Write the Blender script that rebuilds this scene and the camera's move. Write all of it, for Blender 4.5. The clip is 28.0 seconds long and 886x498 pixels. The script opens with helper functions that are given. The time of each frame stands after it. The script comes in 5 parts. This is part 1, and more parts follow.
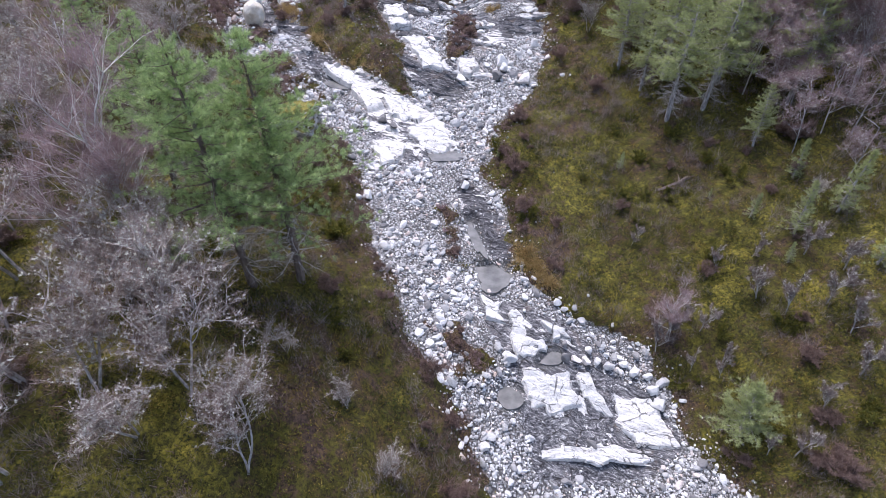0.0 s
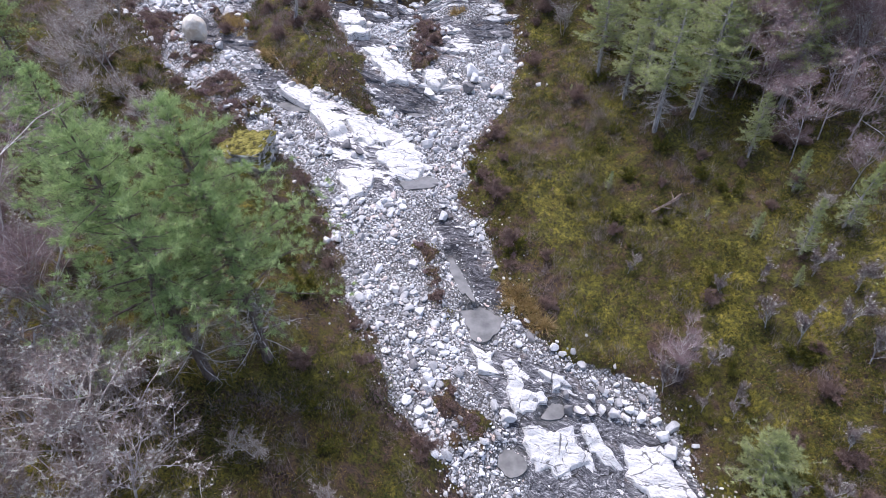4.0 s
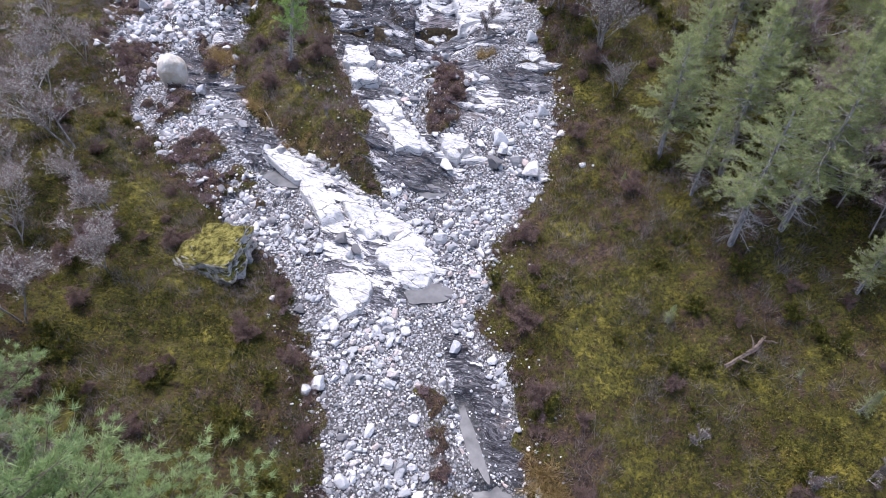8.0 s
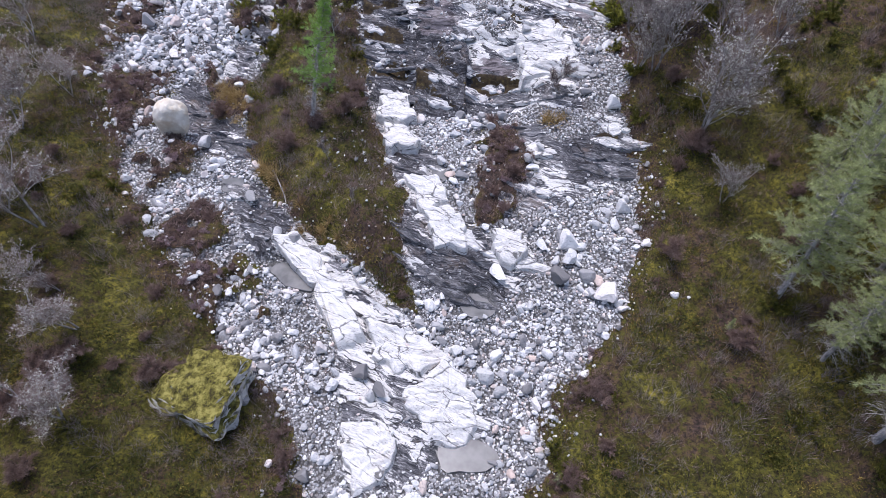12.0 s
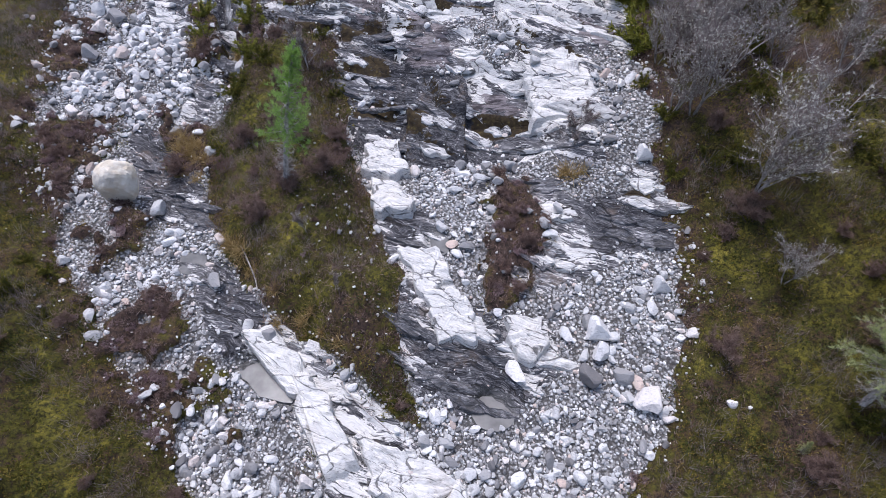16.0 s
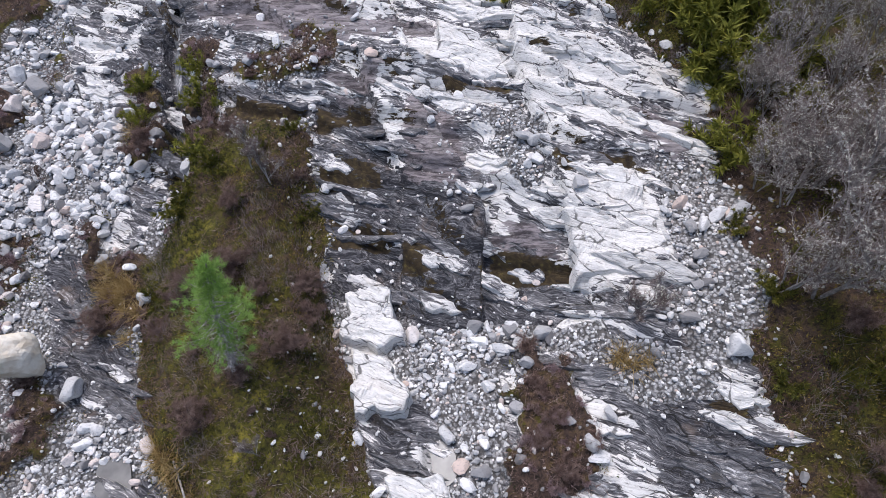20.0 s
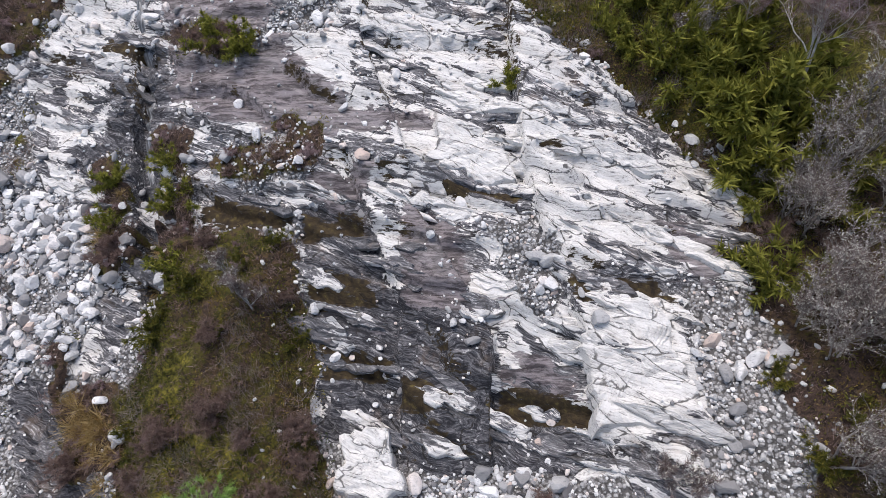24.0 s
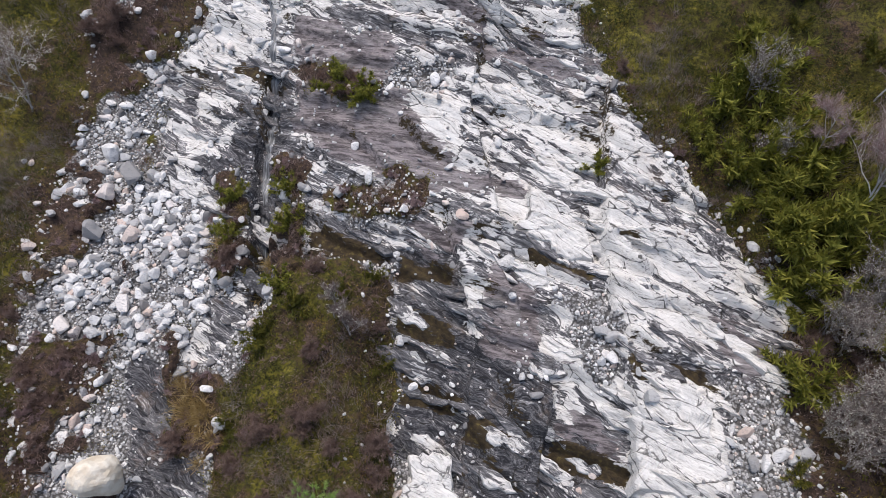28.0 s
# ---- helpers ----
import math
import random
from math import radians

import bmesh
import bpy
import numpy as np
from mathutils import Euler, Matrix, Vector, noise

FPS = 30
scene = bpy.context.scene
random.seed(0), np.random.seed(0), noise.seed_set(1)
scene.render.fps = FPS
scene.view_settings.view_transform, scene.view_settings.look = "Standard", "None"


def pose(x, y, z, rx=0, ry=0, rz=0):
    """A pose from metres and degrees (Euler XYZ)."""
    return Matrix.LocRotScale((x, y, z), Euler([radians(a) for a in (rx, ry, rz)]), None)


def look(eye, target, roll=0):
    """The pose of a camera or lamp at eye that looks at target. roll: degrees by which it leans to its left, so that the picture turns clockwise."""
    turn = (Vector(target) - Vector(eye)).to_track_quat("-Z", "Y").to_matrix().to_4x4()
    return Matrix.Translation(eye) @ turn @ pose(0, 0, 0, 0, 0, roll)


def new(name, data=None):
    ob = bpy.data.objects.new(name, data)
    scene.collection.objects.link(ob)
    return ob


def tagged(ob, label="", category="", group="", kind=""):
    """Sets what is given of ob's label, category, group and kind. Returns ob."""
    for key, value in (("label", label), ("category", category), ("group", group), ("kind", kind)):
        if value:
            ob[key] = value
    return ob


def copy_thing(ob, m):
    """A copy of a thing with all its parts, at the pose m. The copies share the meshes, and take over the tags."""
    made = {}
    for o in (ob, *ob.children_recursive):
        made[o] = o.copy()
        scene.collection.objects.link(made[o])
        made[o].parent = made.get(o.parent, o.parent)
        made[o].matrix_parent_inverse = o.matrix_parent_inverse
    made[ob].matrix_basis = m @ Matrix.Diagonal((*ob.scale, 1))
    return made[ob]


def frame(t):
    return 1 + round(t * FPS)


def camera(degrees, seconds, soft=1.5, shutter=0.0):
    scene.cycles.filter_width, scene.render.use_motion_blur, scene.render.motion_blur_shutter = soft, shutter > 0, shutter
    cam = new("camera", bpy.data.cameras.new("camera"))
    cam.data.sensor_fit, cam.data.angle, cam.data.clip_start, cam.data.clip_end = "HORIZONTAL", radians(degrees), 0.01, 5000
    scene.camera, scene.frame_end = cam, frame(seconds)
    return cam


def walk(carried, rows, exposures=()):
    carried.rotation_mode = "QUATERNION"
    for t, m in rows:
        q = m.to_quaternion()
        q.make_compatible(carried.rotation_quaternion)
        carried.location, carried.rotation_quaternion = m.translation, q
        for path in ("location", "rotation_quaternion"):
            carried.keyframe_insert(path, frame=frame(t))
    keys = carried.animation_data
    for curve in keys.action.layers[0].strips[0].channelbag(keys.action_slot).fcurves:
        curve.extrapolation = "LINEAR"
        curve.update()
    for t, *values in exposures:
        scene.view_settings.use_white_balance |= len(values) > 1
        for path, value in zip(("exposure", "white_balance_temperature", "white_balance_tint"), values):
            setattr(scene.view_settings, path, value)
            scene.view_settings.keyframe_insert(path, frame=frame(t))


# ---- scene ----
cam = camera(76.7, 28.0, soft=0.3)
PATH = [
    (0, (-0.047, -2.902, 20.254), (-0.038, -1.336, 19.01), 0.6),
    (0.5, (-0.135, -2.682, 20.277), (-0.118, -1.12, 19.028), 0.6),
    (1, (-0.213, -2.444, 20.31), (-0.202, -0.887, 19.056), 0.6),
    (1.5, (-0.324, -2.134, 20.362), (-0.313, -0.582, 19.101), 0.6),
    (2, (-0.467, -1.668, 20.427), (-0.454, -0.121, 19.159), 0.8),
    (2.5, (-0.56, -1.097, 20.494), (-0.524, 0.445, 19.221), 0.7),
    (3, (-0.562, -0.383, 20.487), (-0.466, 1.154, 19.211), 0.0),
    (3.5, (-0.514, 0.313, 20.569), (-0.414, 1.846, 19.288), -0.2),
    (5.5, (0.138, 3.867, 21.193), (0.303, 5.367, 19.88), -2.6),
    (6, (0.448, 4.986, 21.346), (0.604, 6.48, 20.025), -2.9),
    (6.5, (0.739, 6.219, 21.542), (0.883, 7.704, 20.209), -3.0),
    (7, (0.943, 7.629, 21.745), (1.05, 9.104, 20.398), -2.6),
    (7.5, (0.876, 9.03, 21.997), (0.945, 10.494, 20.635), -1.9),
    (8, (0.733, 10.437, 22.217), (0.751, 11.889, 20.843), -1.0),
    (8.5, (0.682, 11.83, 22.421), (0.699, 13.269, 21.032), -0.7),
    (9, (0.59, 13.213, 22.637), (0.581, 14.635, 21.23), -0.4),
    (9.5, (0.545, 14.567, 22.817), (0.532, 15.974, 21.395), -0.3),
    (10, (0.41, 15.85, 22.957), (0.364, 17.241, 21.52), 0.0),
    (10.5, (0.287, 17.057, 23.032), (0.218, 18.436, 21.585), 0.3),
    (11, (0.176, 18.048, 23.011), (0.093, 19.421, 21.558), -0.0),
    (11.5, (-0.015, 18.733, 22.979), (-0.092, 20.102, 21.523), 0.1),
    (12, (-0.211, 19.161, 22.95), (-0.278, 20.526, 21.49), 0.2),
    (12.5, (-0.442, 19.445, 22.907), (-0.497, 20.806, 21.442), 0.2),
    (14.5, (-0.87, 21.886, 22.637), (-0.896, 23.237, 21.162), -0.1),
    (15, (-0.961, 22.781, 22.689), (-0.981, 24.119, 21.203), -0.1),
    (15.5, (-0.968, 23.779, 22.756), (-0.99, 25.101, 21.255), -0.2),
    (16, (-0.954, 24.797, 22.768), (-0.979, 26.106, 21.257), -0.4),
    (16.5, (-0.919, 25.873, 22.743), (-0.948, 27.172, 21.222), -0.6),
    (17, (-0.875, 26.992, 22.702), (-0.91, 28.278, 21.171), -0.9),
    (17.5, (-0.902, 28.182, 22.712), (-0.939, 29.452, 21.168), -1.0),
    (18, (-0.893, 29.413, 22.731), (-0.933, 30.666, 21.174), -1.3),
    (18.5, (-0.861, 30.63, 22.758), (-0.907, 31.868, 21.187), -1.5),
    (19, (-0.72, 31.95, 22.697), (-0.784, 33.171, 21.114), -2.3),
    (19.5, (-0.686, 33.302, 22.645), (-0.781, 34.502, 21.048), -2.8),
    (20, (-0.642, 34.585, 22.648), (-0.747, 35.763, 21.035), -3.4),
    (20.5, (-0.679, 35.784, 22.666), (-0.787, 36.942, 21.039), -3.8),
    (21, (-0.803, 36.628, 22.682), (-0.905, 37.77, 21.044), -3.7),
    (21.5, (-0.911, 37.249, 22.687), (-1.01, 38.373, 21.036), -3.8),
    (23.5, (-0.827, 39.113, 23.301), (-0.933, 40.226, 21.643), -4.5),
    (24, (-0.88, 39.32, 23.712), (-0.979, 40.436, 22.055), -4.3),
    (24.5, (-1.048, 39.479, 24.232), (-1.129, 40.588, 22.57), -3.7),
    (25, (-1.364, 39.559, 24.699), (-1.451, 40.664, 23.034), -2.8),
    (25.5, (-1.672, 39.632, 25.136), (-1.76, 40.731, 23.467), -2.0),
    (26, (-2.016, 39.696, 25.564), (-2.116, 40.785, 23.89), -1.1),
    (26.5, (-2.403, 39.731, 25.988), (-2.519, 40.81, 24.308), -0.1),
    (27, (-2.805, 39.697, 26.385), (-2.938, 40.773, 24.704), 1.0),
    (27.5, (-3.1, 39.632, 26.739), (-3.255, 40.704, 25.058), 1.8),
    (28, (-3.238, 39.557, 26.964), (-3.384, 40.636, 25.287), 2.6),
]
walk(cam, [(t, look(eye, target, roll)) for t, eye, target, roll in PATH],
     exposures=[(0.0, 0.62, 6080, 20), (8.0, 0.55, 5960, 21), (15.0, 0.18, 5980, 19), (20.0, 0.15, 6250, 16), (28.0, 0.05, 6600, 14)])

# ---- light ----
world = bpy.data.worlds.new("sky")
scene.world = world
world.use_nodes = True
tree = world.node_tree
sky = tree.nodes.new("ShaderNodeTexSky")
sky.sky_type, sky.sun_disc = "NISHITA", False
sky.sun_elevation, sky.sun_rotation = radians(72), radians(-35)
sky.air_density, sky.dust_density = 1.2, 3.0
tree.links.new(sky.outputs[0], tree.nodes["Background"].inputs[0])
tree.nodes["Background"].inputs[1].default_value = 0.15
sun = new("sun", bpy.data.lights.new("sun", "SUN"))
sun.data.energy, sun.data.angle, sun.data.color = 2.3, radians(28), (1.0, 0.98, 0.95)
sun.matrix_world = look((-22, 58, 110), (0, 30, 0))


# ---- materials ----
class Mat:
    """A small builder of node materials."""

    def __init__(self, name, rough=0.85):
        self.m = bpy.data.materials.new(name)
        self.m.use_nodes = True
        self.t = self.m.node_tree
        self.b = self.t.nodes["Principled BSDF"]
        self.b.inputs["Roughness"].default_value = rough
        self.b.inputs["Specular IOR Level"].default_value = 0.25

    def node(self, kind, **values):
        n = self.t.nodes.new(kind)
        for key, v in values.items():
            if key in n.inputs:
                self.to(v, n.inputs[key])
            else:
                setattr(n, key, v)
        return n

    def to(self, v, socket):
        if hasattr(v, "links"):
            self.t.links.new(v, socket)
        elif isinstance(v, tuple) and len(v) == 3 and len(socket.default_value) == 4:
            socket.default_value = (*v, 1)
        else:
            socket.default_value = v

    def place(self, scale=(1, 1, 1), turn=(0, 0, 0), source=None):
        n = self.node("ShaderNodeMapping")
        n.inputs["Scale"].default_value, n.inputs["Rotation"].default_value = scale, turn
        self.to(source or self.node("ShaderNodeNewGeometry").outputs["Position"], n.inputs[0])
        return n.outputs[0]

    def noise(self, scale, detail=4.0, rough=0.6, vec=None, warp=0.0):
        n = self.node("ShaderNodeTexNoise")
        n.inputs["Scale"].default_value, n.inputs["Detail"].default_value, n.inputs["Roughness"].default_value = scale, detail, rough
        n.inputs["Distortion"].default_value = warp
        self.to(vec or self.node("ShaderNodeNewGeometry").outputs["Position"], n.inputs["Vector"])
        return n.outputs[0]

    def ramp(self, v, stops):
        n = self.node("ShaderNodeValToRGB")
        e = n.color_ramp.elements
        while len(e) < len(stops):
            e.new(0.5)
        for k, (at, c) in enumerate(stops):
            e[k].position = at
            e[k].color = (*c, 1) if isinstance(c, tuple) else (c, c, c, 1)
        self.to(v, n.inputs[0])
        return n.outputs[0]

    def mix(self, f, a, b, blend="MIX"):
        n = self.node("ShaderNodeMix", data_type="RGBA", blend_type=blend)
        self.to(f, n.inputs[0]), self.to(a, n.inputs[6]), self.to(b, n.inputs[7])
        return n.outputs[2]

    def math(self, op, a, b=0.0, c=0.0):
        n = self.node("ShaderNodeMath", operation=op)
        for k, v in enumerate((a, b, c)):
            self.to(v, n.inputs[k])
        return n.outputs[0]

    def range(self, v, a, b):
        n = self.node("ShaderNodeMapRange", interpolation_type="SMOOTHSTEP")
        for k, x in enumerate((v, a, b)):
            self.to(x, n.inputs[k])
        return n.outputs[0]

    def mask(self, name):
        n = self.node("ShaderNodeAttribute", attribute_name=name)
        sep = self.node("ShaderNodeSeparateColor")
        self.to(n.outputs["Color"], sep.inputs[0])
        return sep.outputs

    def done(self, color, bump=None, strength=0.4, distance=0.03, rough=None):
        self.to(color, self.b.inputs["Base Color"])
        if bump is not None:
            n = self.node("ShaderNodeBump")
            n.inputs["Strength"].default_value, n.inputs["Distance"].default_value = strength, distance
            self.to(bump, n.inputs["Height"])
            self.to(n.outputs[0], self.b.inputs["Normal"])
        if rough is not None:
            self.to(rough, self.b.inputs["Roughness"])
        return self.m


def strata(m, dark, white=0.5):
    """Foliated gneiss: white lenses with crisp edges between grey and dark seams along the strike; dark, white: 0..1."""
    pos = m.node("ShaderNodeNewGeometry").outputs["Position"]
    blur = m.node("ShaderNodeTexNoise", Scale=0.5, Detail=3.0)
    m.to(pos, blur.inputs["Vector"])
    sub = m.node("ShaderNodeVectorMath", operation="SUBTRACT")
    m.to(blur.outputs["Color"], sub.inputs[0])
    sub.inputs[1].default_value = (0.5, 0.5, 0.5)
    warp = m.node("ShaderNodeVectorMath", operation="SCALE")
    m.to(sub.outputs[0], warp.inputs[0])
    m.to(m.math("MULTIPLY_ADD", dark, 1.3, 0.3), warp.inputs["Scale"])
    add = m.node("ShaderNodeVectorMath", operation="ADD")
    m.to(pos, add.inputs[0]), m.to(warp.outputs[0], add.inputs[1])
    turned = m.place((1, 1, 1), (0, 0, radians(20)), add.outputs[0])
    lens = m.noise(1.0, 5.0, 0.55, m.place((0.42, 1.9, 2.4), (0, 0, 0), turned))
    streak = m.noise(1.0, 6.0, 0.7, m.place((0.55, 6.5, 8.0), (0, 0, 0), turned))
    hair = m.noise(1.0, 4.0, 0.7, m.place((1.4, 22.0, 26.0), (0, 0, 0), turned))
    block = m.node("ShaderNodeTexVoronoi", feature="F1", Scale=1.0)
    m.to(m.place((0.5, 1.7, 1.7), (0, 0, 0), turned), block.inputs["Vector"])
    tone = m.node("ShaderNodeSeparateColor")
    m.to(block.outputs["Color"], tone.inputs[0])
    v = m.math("ADD", m.math("MULTIPLY", lens, 0.62), m.math("MULTIPLY", streak, 0.38))
    v = m.math("ADD", v, m.math("MULTIPLY_ADD", tone.outputs[0], 0.16, -0.08))
    v = m.math("ADD", v, m.math("MULTIPLY_ADD", white, 0.30, -0.16))
    v = m.math("SUBTRACT", v, m.math("MULTIPLY_ADD", dark, 0.26, -0.125))
    h = m.math("MULTIPLY_ADD", hair, 0.1, -0.05)
    grey = m.ramp(m.math("SUBTRACT", m.math("ADD", m.math("MULTIPLY", streak, 0.5), m.math("MULTIPLY", hair, 0.5)), m.math("MULTIPLY_ADD", dark, 0.09, -0.045)),
                  [(0.41, (0.022, 0.022, 0.026)), (0.47, (0.075, 0.075, 0.082)), (0.53, (0.17, 0.167, 0.172)), (0.57, (0.30, 0.295, 0.295)), (0.59, (0.60, 0.59, 0.58))])
    pale = m.ramp(m.math("ADD", m.math("MULTIPLY", streak, 0.4), m.math("MULTIPLY", hair, 0.6)),
                  [(0.38, (0.12, 0.115, 0.11)), (0.425, (0.48, 0.465, 0.44)), (0.50, (0.68, 0.665, 0.635)), (0.65, (0.78, 0.77, 0.74))])
    color = m.mix(m.range(m.math("ADD", v, h), 0.485, 0.51), grey, pale)
    warm = m.noise(0.8, 4.0, 0.65)
    color = m.mix(m.math("MULTIPLY", m.range(warm, 0.57, 0.7), 0.3), color, m.mix(0.5, color, (0.50, 0.36, 0.25)))
    speck = m.noise(11.0, 5.0, 0.75)
    color = m.mix(m.math("MULTIPLY", m.range(speck, 0.55, 0.7), 0.5), color, m.mix(0.7, color, (0.12, 0.12, 0.12)))
    crack = m.node("ShaderNodeTexVoronoi", feature="DISTANCE_TO_EDGE", Scale=1.0)
    m.to(m.place((0.5, 1.7, 1.7), (0, 0, 0), turned), crack.inputs["Vector"])
    line = m.range(m.math("ADD", crack.outputs["Distance"], m.math("MULTIPLY_ADD", m.noise(3.0, 4.0), 0.12, -0.06)), 0.0, 0.025)
    color = m.mix(line, m.mix(0.85, color, (0.02, 0.018, 0.016)), color)
    return color, m.math("ADD", m.math("ADD", v, m.math("MULTIPLY", hair, 0.35)), m.math("MULTIPLY", line, 0.2))


def pebbles(m):
    """Loose stones too small to be picked up singly."""
    pos = m.node("ShaderNodeNewGeometry").outputs["Position"]
    bend = m.node("ShaderNodeTexNoise", Scale=7.0, Detail=3.0)
    m.to(pos, bend.inputs["Vector"])
    push = m.node("ShaderNodeVectorMath", operation="MULTIPLY_ADD")
    m.to(bend.outputs["Color"], push.inputs[0])
    push.inputs[1].default_value = (0.12, 0.12, 0.12)
    m.to(pos, push.inputs[2])
    cell = m.node("ShaderNodeTexVoronoi", feature="F1", Scale=9.0)
    m.to(push.outputs[0], cell.inputs["Vector"])
    small = m.node("ShaderNodeTexVoronoi", feature="F1", Scale=26.0)
    m.to(push.outputs[0], small.inputs["Vector"])
    tone = m.node("ShaderNodeSeparateColor")
    m.to(cell.outputs["Color"], tone.inputs[0])
    tone2 = m.node("ShaderNodeSeparateColor")
    m.to(small.outputs["Color"], tone2.inputs[0])
    c = m.mix(0.5, m.ramp(tone.outputs[0], [(0.0, (0.11, 0.107, 0.105)), (0.5, (0.30, 0.297, 0.293)), (1.0, (0.56, 0.56, 0.555))]),
              m.ramp(tone2.outputs[0], [(0.0, (0.09, 0.087, 0.085)), (0.6, (0.32, 0.315, 0.31)), (1.0, (0.60, 0.60, 0.60))]))
    silt = m.range(m.noise(0.8, 4.0, 0.6), 0.52, 0.66)
    c = m.mix(m.math("MULTIPLY", silt, 0.7), c, (0.22, 0.212, 0.205))
    # cell rims coloured dark, for the shadow between the stones
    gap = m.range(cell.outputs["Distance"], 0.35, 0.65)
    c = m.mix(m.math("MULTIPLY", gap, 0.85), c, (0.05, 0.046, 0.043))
    return c, m.math("SUBTRACT", 1.0, cell.outputs["Distance"])


def heath(m, brown):
    """Moss, litter and bilberry turf; brown: 0..1, how much heather, litter and painted-in shade."""
    a = m.noise(0.4, 5.0, 0.65)
    b = m.noise(2.2, 5.0, 0.7)
    tuft = m.noise(7.0, 5.0, 0.75)
    fine = m.noise(22.0, 4.0, 0.75)
    v = m.math("ADD", m.math("MULTIPLY", a, 0.6), m.math("ADD", m.math("MULTIPLY", b, 0.45), m.math("MULTIPLY", tuft, 0.25)))
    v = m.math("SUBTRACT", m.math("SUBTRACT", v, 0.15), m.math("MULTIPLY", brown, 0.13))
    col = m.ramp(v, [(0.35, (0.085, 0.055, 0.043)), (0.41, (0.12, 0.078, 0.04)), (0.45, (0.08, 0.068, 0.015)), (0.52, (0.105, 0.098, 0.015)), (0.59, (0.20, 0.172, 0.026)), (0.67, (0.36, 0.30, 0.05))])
    # shade in the hollows between tufts, put into the colour as near-black
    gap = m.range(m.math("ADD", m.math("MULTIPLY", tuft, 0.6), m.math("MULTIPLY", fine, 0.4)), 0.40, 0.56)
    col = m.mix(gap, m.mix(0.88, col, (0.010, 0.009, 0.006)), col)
    return col, m.math("ADD", m.math("MULTIPLY", tuft, 1.0), m.math("MULTIPLY", fine, 0.5))


def ground_material():
    m = Mat("ground")
    a, b = m.mask("mask_a"), m.mask("mask_b")
    edge = m.math("MULTIPLY_ADD", m.noise(3.0, 5.0, 0.7), 0.7, -0.35)
    c = m.mask("mask_c")
    rock_c, rock_h = strata(m, a[1], c[1])
    seam = m.noise(1.0, 5.0, 0.65, m.place((0.5, 3.2, 3.2), (0, 0, radians(20))))
    rock_c = m.mix(m.math("MULTIPLY", m.range(m.math("ADD", b[0], m.math("MULTIPLY_ADD", seam, 2.4, -1.2)), 0.42, 0.52), 0.9), rock_c,
                   m.mix(m.range(m.noise(1.0, 7, 0.75, m.place((0.6, 6, 6), (0, 0, radians(20)))), 0.4, 0.6), (0.055, 0.046, 0.048), (0.27, 0.24, 0.245)))
    streak = m.noise(1.0, 5.0, 0.7, m.place((1.2, 7.0, 5.0), (0, 0, radians(20))))
    # b[1]: moss on the rock, plus undercut steps' shade painted as dark brown
    lichen = m.range(m.math("ADD", b[1], m.math("MULTIPLY_ADD", streak, 1.6, -0.8)), 0.5, 0.6)
    rock_c = m.mix(lichen, rock_c, m.ramp(m.noise(5.0, 4.0), [(0.35, (0.022, 0.016, 0.011)), (0.6, (0.06, 0.043, 0.02)), (0.7, (0.12, 0.095, 0.03))]))
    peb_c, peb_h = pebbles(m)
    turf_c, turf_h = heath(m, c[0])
    gravel = m.range(m.math("ADD", a[2], edge), 0.4, 0.6)
    rock = m.range(m.math("ADD", a[0], m.math("MULTIPLY", edge, 0.8)), 0.42, 0.55)
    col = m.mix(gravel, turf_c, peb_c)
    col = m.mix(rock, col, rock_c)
    h = m.mix(rock, m.mix(gravel, turf_h, peb_h), rock_h)
    wet = m.range(b[2], 0.3, 0.7)
    col = m.mix(m.math("MULTIPLY", wet, 0.5), col, (0.06, 0.062, 0.06))
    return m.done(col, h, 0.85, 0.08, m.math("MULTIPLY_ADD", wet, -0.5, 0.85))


def rock_material(name, dark, tint=(0.7, 0.7, 0.69), white=0.5):
    m = Mat(name, 0.8)
    col, h = strata(m, dark, white)
    rnd = m.node("ShaderNodeObjectInfo").outputs["Random"]
    col = m.mix(0.12, col, m.mix(rnd, tint, (0.5, 0.48, 0.46)))
    return m.done(col, h, 0.7, 0.06)


def stone_material(name, island=True):
    m = Mat(name, 0.85)
    rnd = m.node("ShaderNodeNewGeometry").outputs["Random Per Island"] if island else m.node("ShaderNodeObjectInfo").outputs["Random"]
    col = m.ramp(rnd, [(0.0, (0.17, 0.165, 0.165)), (0.2, (0.36, 0.36, 0.36)), (0.5, (0.60, 0.60, 0.595)), (0.85, (0.80, 0.795, 0.78)), (1.0, (0.56, 0.45, 0.39))])
    g = m.noise(14.0, 5.0, 0.7)
    col = m.mix(m.range(g, 0.5, 0.75), col, m.mix(0.5, col, (0.15, 0.15, 0.15)))
    vein = m.noise(1.0, 3.0, 0.6, m.place((5, 22, 16), (0.3, 0.5, 0.2)))
    col = m.mix(m.math("MULTIPLY", m.range(vein, 0.55, 0.68), 0.45), col, (0.14, 0.145, 0.16))
    return m.done(col, g, 0.5, 0.03)


